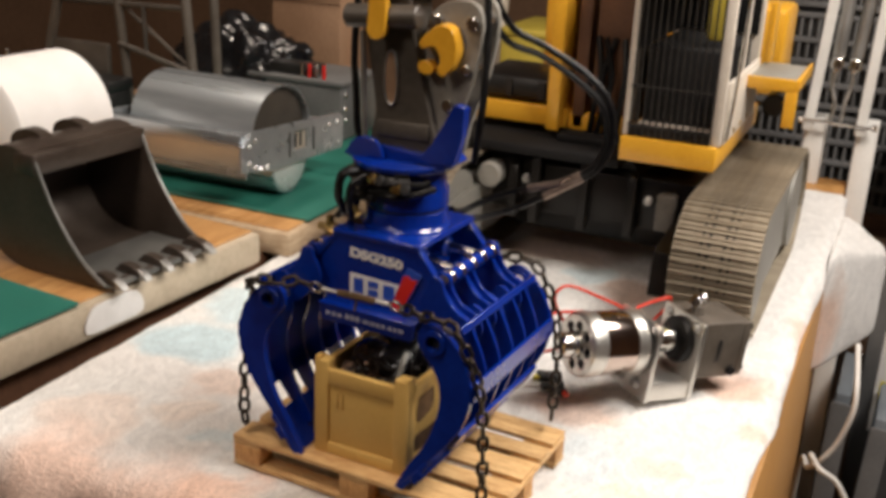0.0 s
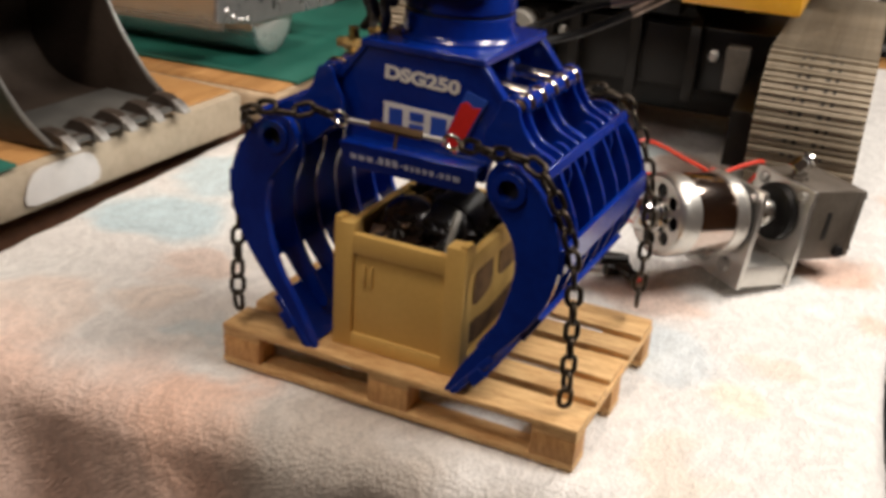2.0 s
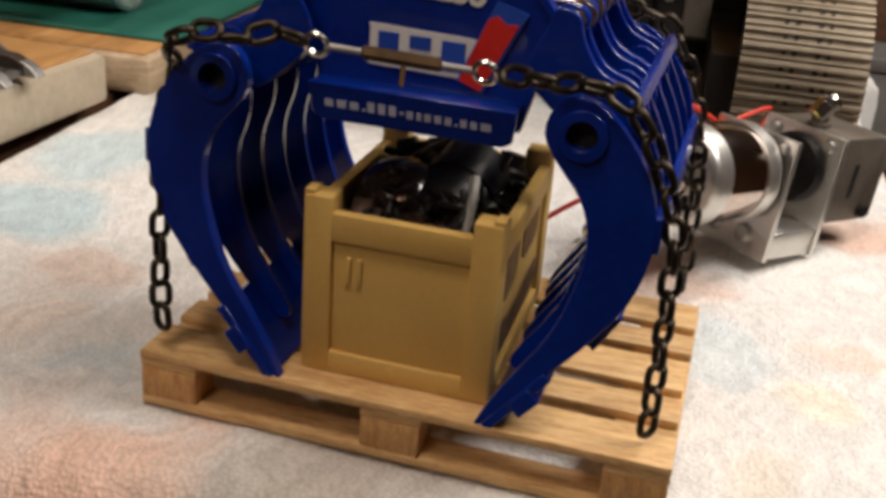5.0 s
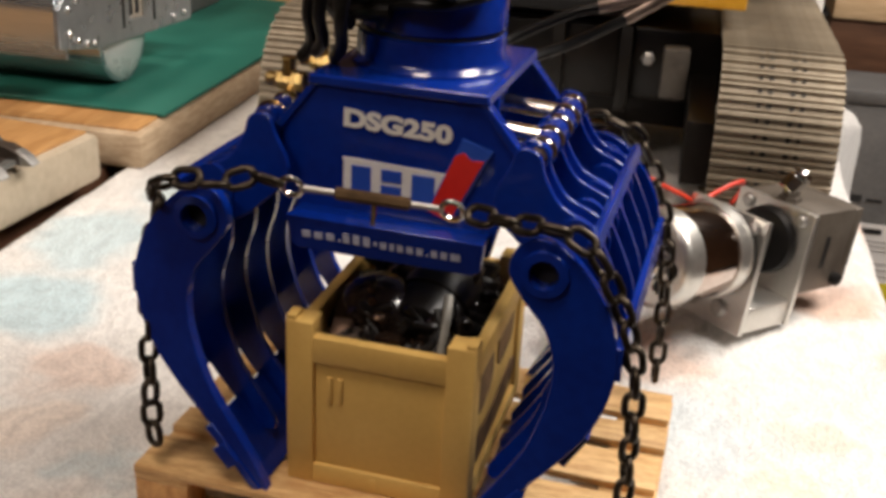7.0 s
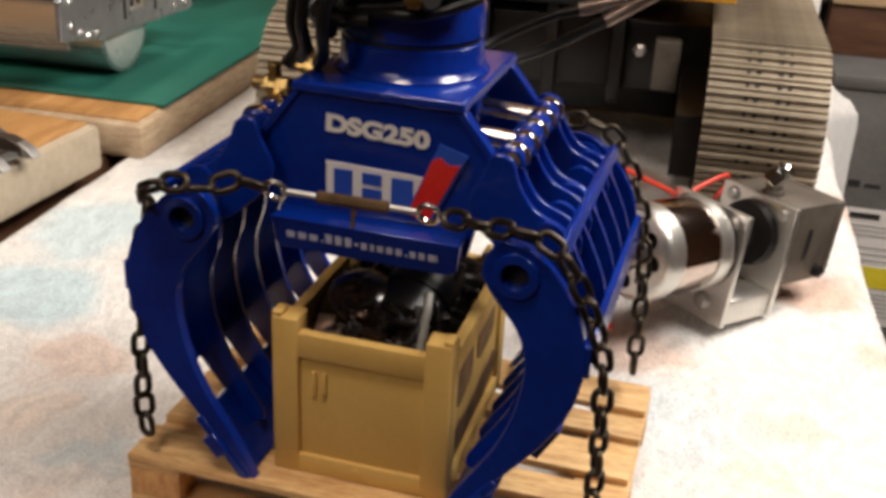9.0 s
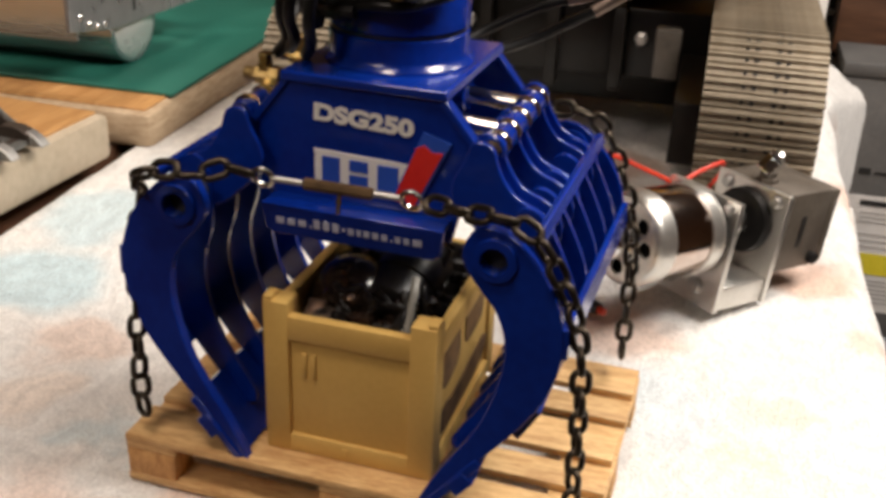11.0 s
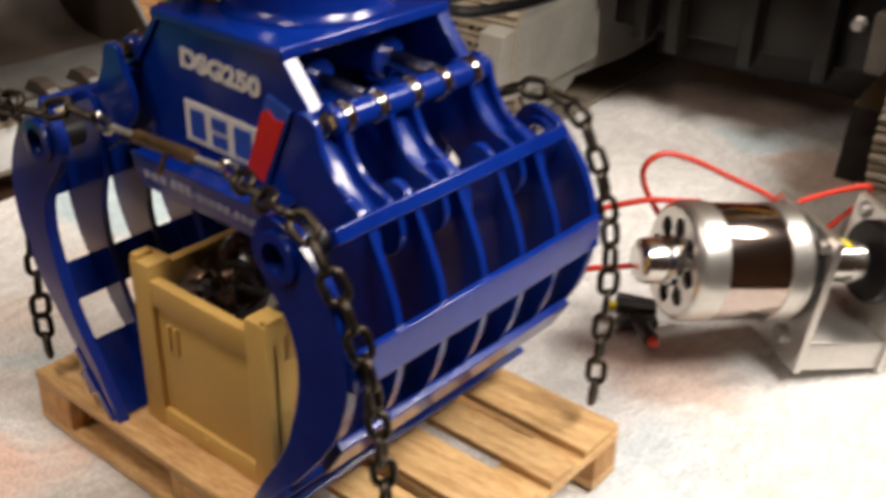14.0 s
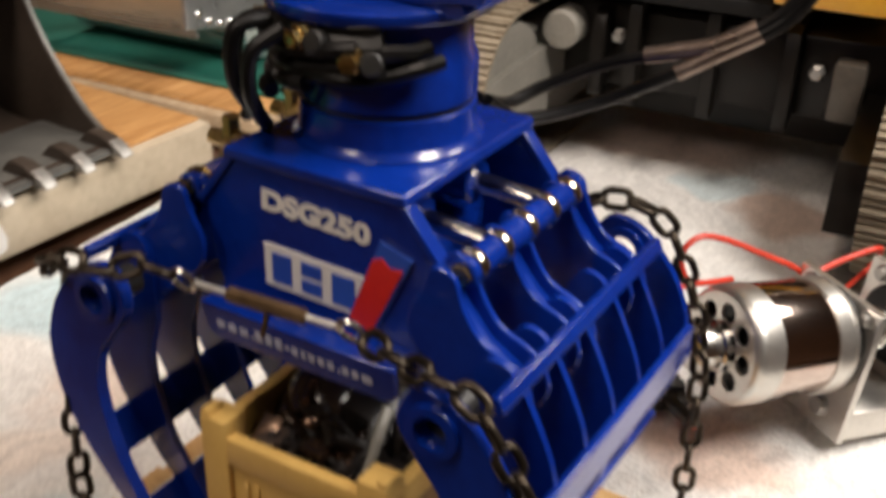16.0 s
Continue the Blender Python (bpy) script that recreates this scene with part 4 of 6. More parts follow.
        pts = [around(a0 + (a1 - a0) * k / 24, r + 0.0008 * math.sin(k * 0.9), z + dz * k / 24 + 0.0007 * math.sin(k * 0.6)) for k in range(25)]
        part("wound_hose", tube(bmesh.new(), pts, th, 8), HOSE, man)
    for a, z in ((212, 0.1690), (238, 0.1665), (262, 0.1705), (288, 0.1670), (188, 0.1640)):
        d = around(a, 1, 0) - Vector((cx, cy, 0))
        part("fitting", lathe(bmesh.new(), [(0.0030, 0), (0.0030, 0.0042), (0.0022, 0.0046), (0.0022, 0.0066), (0.0014, 0.0068)], around(a, 0.0248, z), d, 6), BRASS, man, "brass fitting")
        part("crimp", lathe(bmesh.new(), [(0.0026, 0), (0.0028, 0.0006), (0.0028, 0.0046), (0.0022, 0.0052)], around(a + 9, 0.0250, z - 0.0015), (around(a + 9, 1, 0.3) - Vector((cx, cy, 0))), 12), BLACK, man)
    cx = 0.0708
    # upper hanger
    hg = part("hanger", plate(bmesh.new(), smooth2([(cx - 0.028, 0.1750), (cx - 0.0285, 0.1780), (cx - 0.024, 0.1820), (cx - 0.006, 0.1835), (cx + 0.006, 0.1828), (cx + 0.021, 0.1815), (cx + 0.0285, 0.1790), (cx + 0.028, 0.1750), (cx, 0.1745)], 2), cy - 0.012, cy + 0.012), BLUE, g, "", 35, 0.0005)
    part("hanger_plate", lathe(bmesh.new(), [(0.027, 0), (0.0275, 0.0008), (0.0275, 0.0028), (0.026, 0.0034)], (cx, cy, 0.1735), (0, 0, 1), 40), BLUE, hg)
    for y in (cy - 0.013,):
        part("ear", plate(bmesh.new(), [(cx + 0.012, 0.177), (cx + 0.0345, 0.1795), (cx + 0.0385, 0.1945), (cx + 0.0395, 0.2090), (cx + 0.0340, 0.2100), (cx + 0.0215, 0.1880)], y, y + 0.0060), BLUE, hg, "", 35, 0.0004)
    for y in (cy - 0.0165, cy + 0.0135):
        part("ear", plate(bmesh.new(), smooth2([(cx - 0.024, 0.176), (cx - 0.005, 0.176), (cx - 0.006, 0.1835), (cx - 0.010, 0.1868), (cx - 0.018, 0.1872), (cx - 0.0235, 0.1830)], 3), y, y + 0.003), BLUE, hg, "", 35, 0.0004)

    g.rotation_euler = (0, 0, radians(-4.0))


make_grapple()


# ---- chains, turnbuckle ----
def make_chains():
    chain("jaw_chain", "dark steel link chain over the jaw, hanging to the pallet", [(0.0985, 0.0100, 0.1145), (0.108, 0.0060, 0.1150), (0.118, 0.0015, 0.1165), (0.128, 0.0005, 0.1150), (0.1345, -0.0005, 0.1085), (0.1400, 0.0005, 0.0985), (0.1445, 0.0015, 0.086), (0.1462, 0.003, 0.072), (0.1468, 0.005, 0.052), (0.1470, 0.006, 0.034), (0.1470, 0.0065, 0.0225)])
    chain("jaw_chain", "dark steel link chain over the jaw, hanging to the pallet", [(0.0475, 0.0085, 0.1165), (0.040, 0.0060, 0.1185), (0.032, 0.0020, 0.1165), (0.024, 0.0005, 0.1180), (0.0150, 0.0020, 0.1140), (0.0100, 0.0110, 0.1060), (0.0075, 0.0125, 0.094), (0.0060, 0.0122, 0.080), (0.0050, 0.0108, 0.062), (0.0050, 0.0095, 0.040), (0.0054, 0.0095, 0.0270)], first=-12)
    chain("jaw_chain", "dark steel link chain over the jaw, hanging to the pallet", [(0.108, 0.092, 0.1120), (0.118, 0.0985, 0.1165), (0.128, 0.1010, 0.1165), (0.1365, 0.1020, 0.1120), (0.1425, 0.1022, 0.1020), (0.1475, 0.1022, 0.0890), (0.1510, 0.1010, 0.0740), (0.1525, 0.0985, 0.0560), (0.1530, 0.0960, 0.0385), (0.1530, 0.0950, 0.0230)], first=35)
    t = thing("turnbuckle", "small brass-coloured turnbuckle joining two chains", "turnbuckle", (0.073, 0.012, 0.115))
    p, q = Vector((0.0505, 0.0090, 0.1160)), Vector((0.0935, 0.0125, 0.1135))
    d = (q - p).normalized()
    bm = lathe(bmesh.new(), [(0.0011, 0), (0.0019, 0.0005), (0.0019, 0.0200), (0.0011, 0.0206)], p.lerp(q, 0.27), d, 8)
    part("sleeve", bm, material("brown_brass", (0.07, 0.042, 0.020), (0.15, 0.092, 0.045), 0.42, 0.7, 300, 60, 0.15), t)
    for a, b in ((p + d * 0.0022, p.lerp(q, 0.28)), (p.lerp(q, 0.73), q - d * 0.0022)):
        part("eye_screw", rod(bmesh.new(), a, b, 0.0009, 10), ALU_DULL, t)
    for c in (p, q):
        bm = tube(bmesh.new(), [c + (d * math.cos(6.283 * k / 18) + Vector((0, -0.35, 0.94)) * math.sin(6.283 * k / 18)) * 0.0030 for k in range(18)], 0.0008, 8, True)
        part("ring", bm, STEEL, t, "bright steel ring")
    mid = p.lerp(q, 0.52)
    part("locking_pin", rod(bmesh.new(), mid, mid + Vector((0.0005, -0.0035, -0.0062)), 0.0007, 8), BRASS, t)


make_chains()


# ---- motor and pump unit ----
def make_pump():
    # local x across, y along the shaft from the pump-side bracket, z up; the unit leans nose-down on the soft towel
    M = Matrix.Translation((0.1932, 0.2187, 0.0020)) @ Euler((radians(-6.5), radians(1.7), 0)).to_matrix().to_4x4()
    M = Matrix.Translation(M.translation) @ Matrix.Rotation(radians(-39.7), 4, "Z") @ M.to_3x3().to_4x4()
    A = (M.to_3x3() @ Vector((0, 1, 0))).normalized()
    C = M.translation
    AX, W, HT = 0.0338, 0.0203, 0.0518

    def to(x, y, z):
        return M @ Vector((x, y, z))
    u = thing("motor_pump_unit", "polished electric motor driving a grey gear pump on aluminium brackets", "pump", tuple(C))
    for y in (-0.0342, 0.0):
        br = part("bracket", plate(bmesh.new(), [(-W, 0.0), (W, 0.0), (W, HT), (-W, HT)], y, y + 0.0028, [circle2(0, AX, 0.010, 24)], lambda x, y, z: to(x, y, z)), ALU, u, "", 35, 0.0003)
        for x, z, br_r in ((-0.0140, AX + 0.0135, 0.0026), (0.0140, AX + 0.0135, 0.0026), (-0.0075, 0.0085, 0.0036), (0.0075, 0.0085, 0.0036)):
            bm = lathe(bmesh.new(), [(br_r + 0.0008, 0), (br_r + 0.0008, 0.0004), (br_r, 0.0006), (br_r, 0.0016), (br_r * 0.8, 0.0021)], to(x, y, z), -A, 18)
            part("bolt", bm, ALU_DULL, br, "round bolt head on a washer")
    part("base_block", a_box((-W + 0.0010, -0.0313, 0.0005), (W - 0.0010, -0.0002, 0.0120), 0.0005, M), ALU, u)
    # motor can with vent holes in the end bell
    y0 = -0.0342
    can = bmesh.new()
    lathe(can, [(0.0174, -0.0462), (0.0188, -0.0460), (0.0198, -0.0452), (0.0202, -0.0438), (0.0202, -0.0045), (0.0194, -0.0032)], to(0, y0, AX), A, 56, False)
    part("motor_can", can, POLISHED, u, "mirror-polished copper-tinted motor can")
    for ya, rim in ((-0.0467, [(0.0170, 0.0002), (0.0183, 0.0000), (0.0196, 0.0007), (0.0204, 0.0020), (0.0207, 0.0040), (0.0207, 0.0108), (0.0204, 0.0112), (0.0188, 0.0112)]), (-0.0128, [(0.0188, 0), (0.0204, 0.0002), (0.0207, 0.0006), (0.0207, 0.0062), (0.0203, 0.0064), (0.0203, 0.0068), (0.0207, 0.0070), (0.0206, 0.0082), (0.0202, 0.0088), (0.0184, 0.0092)])):
        part("rim", lathe(bmesh.new(), rim, to(0, y0 + ya, AX), A, 56, False), ALU, u, "bright machined rim")
    holes = [circle2(0.0124 * math.cos(6.283 * k / 8), 0.0124 * math.sin(6.283 * k / 8), 0.0034, 16) for k in range(8)]
    bell = plate(bmesh.new(), circle2(0, 0, 0.0176, 48), -0.0466, -0.0448, holes, lambda x, y, z: to(x, y0 + y, z + AX))
    part("end_bell", bell, ALU, u, "machined end bell with round vent holes", 35, 0.0003)
    part("winding", lathe(bmesh.new(), [(0.006, -0.0425), (0.0175, -0.0420), (0.0178, -0.006), (0.006, -0.005)], to(0, y0, AX), A, 32), BLACK, u, "dark windings behind the vent holes")
    part("shaft_nut", lathe(bmesh.new(), [(0.0030, -0.0596), (0.0062, -0.0592), (0.0076, -0.0580), (0.0079, -0.0565), (0.0079, -0.0505), (0.0086, -0.0498), (0.0090, -0.0455)], to(0, y0, AX), A, 24), STEEL, u)
    part("flange", lathe(bmesh.new(), [(0.0184, -0.0032), (0.0184, -0.0002)], to(0, y0, AX), A, 40), BLACK, u)
    cp = part("coupling", lathe(bmesh.new(), [(0.0070, -0.0300), (0.0074, -0.0295), (0.0074, -0.0130), (0.0078, -0.0125), (0.0078, -0.0085), (0.0065, -0.0080)], to(0, 0, AX), A, 32), STEEL, u)
    part("yellow_mark", a_box((-0.003, -0.0180, AX + 0.0068), (0.003, -0.0135, AX + 0.0077), 0.0004, M), YELLOW_TAPE, cp, "yellow paint mark")
    part("seal_ring", lathe(bmesh.new(), [(0.0070, -0.0050), (0.0140, -0.0044), (0.0152, -0.0030), (0.0152, -0.0005), (0.0070, -0.0005)], to(0, 0, AX), A, 36), HOSE, u, "black rubber seal ring")
    # pump
    pb = part("pump_body", a_box((-0.0186, 0.0032, 0.0135), (0.0186, 0.0360, 0.0520), 0.0012, M), PUMP_GREY, u, "sand-cast grey pump body")
    part("pump_cover", a_box((-0.0182, 0.0363, 0.0142), (0.0182, 0.0425, 0.0514), 0.0012, M), PUMP_GREY, u)
    # thin black box paints the shade of a recess in the pump side
    part("recess_shade", a_box((0.0184, 0.0165, 0.0250), (0.0189, 0.0200, 0.0400), 0.0002, M), BLACK, pb)
    for x, z in ((-0.014, 0.0180), (0.014, 0.0180), (-0.014, 0.0475), (0.014, 0.0475)):
        part("bolt", lathe(bmesh.new(), [(0.0028, 0), (0.0028, 0.0020), (0.0022, 0.0025)], to(x, 0.0425, z), A, 12), GRILLE, pb)
    part("drain_plug", lathe(bmesh.new(), [(0.0030, 0), (0.0030, 0.0030), (0.0022, 0.0036)], to(0.0186, 0.0310, 0.0185), M.to_3x3() @ Vector((1, 0, 0)), 12), HOSE, pb, "black plug")
    bm = lathe(bmesh.new(), [(0.0050, 0), (0.0050, 0.0024), (0.0038, 0.0028), (0.0038, 0.0085)], to(0.0010, 0.0080, 0.0515), (0, 0, 1), 6)
    f1 = part("outlet_fitting", bm, PUMP_GREY, u)
    bm = rod(bmesh.new(), to(-0.0004, 0.0050, 0.0560), to(0.0016, 0.0090, 0.0620), 0.0046, 6)
    lathe(bm, [(0.0030, 0), (0.0044, 0.0008), (0.0048, 0.0022), (0.0040, 0.0040), (0.0016, 0.0048)], to(0.0016, 0.0090, 0.0620), to(0.0034, 0.0130, 0.0664) - to(0.0016, 0.0090, 0.0620), 16)
    part("elbow", bm, STEEL, f1, "bright steel elbow")
    # red wires
    w = thing("motor_wires", "red silicone motor wires looping from the motor over the towel", "wire", (0.15, 0.22, 0.0))
    for k, pts in enumerate((
            [to(-0.0170, -0.0310, 0.0450), to(-0.021, -0.0370, 0.0490), to(-0.022, -0.0540, 0.0555), to(-0.022, -0.0690, 0.0612), to(-0.022, -0.0810, 0.0636), to(-0.022, -0.0872, 0.0590), to(-0.022, -0.0862, 0.0520), to(-0.021, -0.0800, 0.0430), to(-0.022, -0.0690, 0.0300), to(-0.024, -0.0580, 0.0130), to(-0.026, -0.050, 0.0000)],
            [to(-0.0190, -0.0310, 0.0450), to(-0.022, -0.0150, 0.0490), to(-0.0235, 0.0040, 0.0525), to(-0.0245, 0.0075, 0.0490), to(-0.024, 0.0040, 0.0440), to(-0.025, -0.0080, 0.0300), to(-0.027, -0.0200, 0.0080), to(-0.028, -0.0260, 0.0010)],
            [to(-0.0230, -0.0620, 0.0450), to(-0.0190, -0.0740, 0.0470), to(-0.0150, -0.0880, 0.0490), Vector((0.1190, 0.1510, 0.0590)), Vector((0.1060, 0.1420, 0.0560)), Vector((0.0880, 0.1420, 0.0400)), Vector((0.0720, 0.1500, 0.0160)), Vector((0.0600, 0.1620, 0.0002))],
            [to(-0.0210, -0.0700, 0.0270), to(-0.0150, -0.0860, 0.0235), Vector((0.1190, 0.1520, 0.0355)), Vector((0.1080, 0.1480, 0.0300)), Vector((0.0920, 0.1500, 0.0160)), Vector((0.0780, 0.1580, 0.0010))])):
        part("wire", tube(bmesh.new(), spline(pts, 8), 0.0011, 8), RED_WIRE, w)
    plug = thing("wire_plugs", "black shrink-wrapped wire plugs with yellow tips on the towel", "plug", (0.125, 0.18, 0.0))
    rnd = random.Random(8)
    for k in range(4):
        p = Vector((0.121 + 0.0035 * k, 0.191 - 0.006 * k, 0.0035 + 0.002 * (k % 2)))
        d = Vector((rnd.uniform(-1, 1), rnd.uniform(-1, -0.2), 0.05)).normalized()
        bm = rod(bmesh.new(), p - d * 0.006, p + d * 0.009, 0.0030, 10)
        pg = part("plug", bm, BLACK, plug)
        if k in (1, 3):
            part("tip", rod(bmesh.new(), p + d * 0.009, p + d * 0.0125, 0.0018, 8), YELLOW_TAPE if k == 1 else RED_WIRE, pg)


make_pump()


# ---- model excavator ----
def make_excavator():
    ex = thing("model_excavator", "large yellow and grey model crawler excavator standing on the towel", "excavator", (0.082, 0.45, 0))
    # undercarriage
    # frame and lugs carry the shade below the house in their colour
    cf = part("cross_frame", a_box((-0.004, 0.388, 0.048), (0.120, 0.470, 0.093), 0.002), UNDER_SHADED, ex)
    part("cross_frame_side", a_box((0.1205, 0.3835, 0.050), (0.176, 0.47, 0.092), 0.002), UNDER_SHADED, cf)
    part("cross_frame_top", plate(bmesh.new(), [(0.040, 0.0932), (0.118, 0.0932), (0.112, 0.1010), (0.046, 0.1010)], 0.395, 0.47), UNDER_SHADED, cf)
    # added block: fills the gap below the frame with dark, stops light from behind
    part("underframe_shade", a_box((0.004, 0.425, 0.022), (0.160, 0.52, 0.0475), 0.003), UNDER_SHADED, cf, "dark block added for the shade under the frame")
    part("front_panel", a_box((0.040, 0.3845, 0.0505), (0.114, 0.3878, 0.0905), 0.001), UNDER_SHADED, cf)
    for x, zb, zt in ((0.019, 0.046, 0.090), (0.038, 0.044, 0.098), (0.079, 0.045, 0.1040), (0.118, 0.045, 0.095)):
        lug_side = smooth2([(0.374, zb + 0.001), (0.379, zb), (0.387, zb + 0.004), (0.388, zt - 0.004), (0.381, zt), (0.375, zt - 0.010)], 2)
        part("lug", plate(bmesh.new(), lug_side, -0.0035, 0.0035, to=lambda a, y, z, x=x: (x + y, a, z)), UNDER_SHADED, cf, "", 35, 0.0004)
    for x, z in ((0.0275, 0.076), (0.1310, 0.0745)):
        part("bolt", lathe(bmesh.new(), [(0.0042, 0), (0.0042, 0.003), (0.0027, 0.0040), (0.0027, 0.0065)], (x, 0.3875 if x < 0.1 else 0.3830, z), (0, -1, 0), 6), ALU_DULL, cf, "bright bolt head")
    part("end_cap", rod(bmesh.new(), (-0.001, 0.395, 0.078), (-0.001, 0.371, 0.078), 0.0105, 24), FRAME_GREY, ex, "dull round cylinder end")
    part("swivel_ring", lathe(bmesh.new(), [(0.070, 0), (0.072, 0.004), (0.072, 0.013), (0.068, 0.0165)], (0.082, 0.48, 0.0935), (0, 0, 1), 48), GRILLE, ex)
    part("motor_cover", a_box((0.1395, 0.3700, 0.0545), (0.1545, 0.3834, 0.0840), 0.002), DARK_ARM, ex)
    # tracks
    r, za, ya, yb = 0.0455, 0.0480, 0.3395, 0.5350
    straight = yb - ya
    per = 2 * straight + 2 * math.pi * r
    n = 88
    shoe_pitch = per / n
    L = shoe_pitch * 0.5
    prof = [(-L * 0.96, 0), (L * 1.02, 0), (L * 1.02, 0.0012), (L * 0.62, 0.0016), (L * 0.55, 0.0036), (L * 0.25, 0.0036), (L * 0.15, 0.0015), (-L * 0.45, 0.0013), (-L * 0.52, 0.0024), (-L * 0.80, 0.0024), (-L * 0.96, 0.0010)]
    for side, x0, x1 in (("right", 0.1700, 0.2305), ("left", -0.0725, -0.0085)):
        tr = thing("crawler_track", "x", "track", ((x0 + x1) / 2, 0.45, 0))
        tr["label"] = "worn grey steel crawler track with grouser shoes"
        tr.parent = ex
        tr.matrix_parent_inverse = Matrix.Translation(ex.location).inverted()
        del tr["category"]
        w = (x1 - x0) / 2
        bm = plate(bmesh.new(), prof, -w, w, to=lambda a, y, z: (y, a, z))
        plain = len(bm.faces)
        for bx, br in ((-0.0105, 0.0012), (-0.0055, 0.0015), (0.0055, 0.0015), (0.0105, 0.0012)):
            lathe(bm, [(br, 0.0013), (br, 0.0021)], (bx, -0.0002, 0), (0, 0, 1), 6)
        for k, fc in enumerate(bm.faces):
            fc.material_index = 0 if k < plain else 1
        bmesh.ops.recalc_face_normals(bm, faces=bm.faces)
        shoe = bpy.data.meshes.new("shoe")
        bm.to_mesh(shoe)
        bm.free()
        shoe.materials.append(TRACK_STEEL)
        shoe.materials.append(GRILLE)
        mid = (x0 + x1) / 2
        for k in range(n):
            s = (k + 0.3) * shoe_pitch
            if s < straight:
                p, a = (mid, ya + s, za + r), 0
            elif s < straight + math.pi * r:
                th = (s - straight) / r
                p, a = (mid, yb + r * math.sin(th), za + r * math.cos(th)), -th
            elif s < 2 * straight + math.pi * r:
                p, a = (mid, yb - (s - straight - math.pi * r), za - r), math.pi
            else:
                th = (s - 2 * straight - math.pi * r) / r
                p, a = (mid, ya - r * math.sin(th), za - r * math.cos(th)), math.pi - th
            o = new("shoe", shoe)
            o.parent = tr
            o.matrix_parent_inverse = (Matrix.Translation(ex.location) @ Matrix.Translation(ex.location).inverted() @ Matrix.Translation(tr.location)).inverted()
            o.matrix_basis = Matrix.Translation(p) @ Matrix.Rotation(a, 4, "X")
        ring = [(ya + (r - 0.004) * math.sin(-t), za + (r - 0.004) * math.cos(t)) for t in [math.pi * i / 14 for i in range(15)]]
        ring += [(yb + (r - 0.004) * math.sin(t), za - (r - 0.004) * math.cos(t)) for t in [math.pi * i / 14 for i in range(15)]]
        inner = part("chain_rail", plate(bmesh.new(), ring, mid - 0.010, mid + 0.010, to=lambda a, y, z: (y, a, z)), GRILLE, None)
        fr = part("track_frame", plate(bmesh.new(), smooth2([(0.335, 0.020), (0.333, 0.066), (0.345, 0.074), (0.53, 0.074), (0.545, 0.05), (0.53, 0.018)], 2), mid - 0.024, mid + 0.024, to=lambda a, y, z: (y, a, z)), FRAME_GREY, None, "", 35, 0.001)
        for o in (inner, fr):
            o.parent = tr
            o.matrix_parent_inverse = Matrix.Translation(tr.location).inverted()
        xi = mid + (0.0318 if side == "left" else -0.0440)
        gy = 0.0 if side == "left" else 0.018
        # left guard keeps the lit grey, right guard has its shade painted in
        o = part("idler_guard", plate(bmesh.new(), smooth2([(a + gy, b) for a, b in [(0.285, 0.028), (0.280, 0.042), (0.283, 0.058), (0.292, 0.064), (0.370, 0.068), (0.379, 0.064), (0.380, 0.033), (0.374, 0.029)]], 3), min(xi, xi + (-0.014 if side == "left" else 0.014)), max(xi, xi + (-0.014 if side == "left" else 0.014)), to=lambda a, y, z: (y, a, z)), FRAME_GREY if side == "left" else UNDER_SHADED, None, "grey rounded side guard" if side == "left" else "rounded side guard coloured dark for its shade", 35, 0.0008)
        o.parent = tr
        o.matrix_parent_inverse = Matrix.Translation(tr.location).inverted()
        for yy in (ya, yb):
            o = part("idler", lathe(bmesh.new(), [(0.012, -0.028), (0.0385, -0.027), (0.0395, -0.022), (0.0395, 0.022), (0.0385, 0.027), (0.012, 0.028)], (mid, yy, za), (1, 0, 0), 36), FRAME_GREY, None)
            o.parent = tr
            o.matrix_parent_inverse = Matrix.Translation(tr.location).inverted()
    # house
    deck = part("deck", a_box((-0.040, 0.425, 0.1125), (0.108, 0.66, 0.1260), 0.0015), YELLOW, ex)
    part("deck_front", a_box((-0.040, 0.4195, 0.1140), (0.047, 0.4245, 0.1300), 0.001), YELLOW, deck)
    part("black_cover", a_box((-0.045, 0.43, 0.1305), (0.043, 0.51, 0.1500), 0.006), BLACK, ex, "black ribbed engine cover")
    for k in range(3):
        part("cover_rib", a_box((-0.043 + 0.03 * k, 0.4265, 0.1320), (-0.036 + 0.03 * k, 0.4300, 0.1485), 0.0012), GRILLE, ex)
    part("counterweight", a_box((-0.040, 0.60, 0.1265), (0.19, 0.68, 0.2060), 0.006), YELLOW, ex)
    part("boom_foot", a_box((0.0330, 0.405, 0.1140), (0.0440, 0.50, 0.3060), 0.0015), YELLOW, ex)
    part("boom_foot", a_box((0.0490, 0.425, 0.1140), (0.0600, 0.50, 0.3060), 0.0015), RUST_BROWN, ex, "rust-brown boom foot")
    part("boom_foot", a_box((0.0960, 0.42, 0.1270), (0.1040, 0.50, 0.3060), 0.0015), DARK_ARM, ex)
    part("valve_block", a_box((0.063, 0.43, 0.1270), (0.094, 0.49, 0.2760), 0.002), RUST_BROWN, ex, "brown rusty valve block")
    # made-up ledge, coloured black so that it reads as the dark below
    part("floor_shade_plate", a_box((0.045, 0.402, 0.1070), (0.106, 0.425, 0.1125), 0.001), INNER_SHADE, ex, "made-up floor plate blacked out for the dark there")
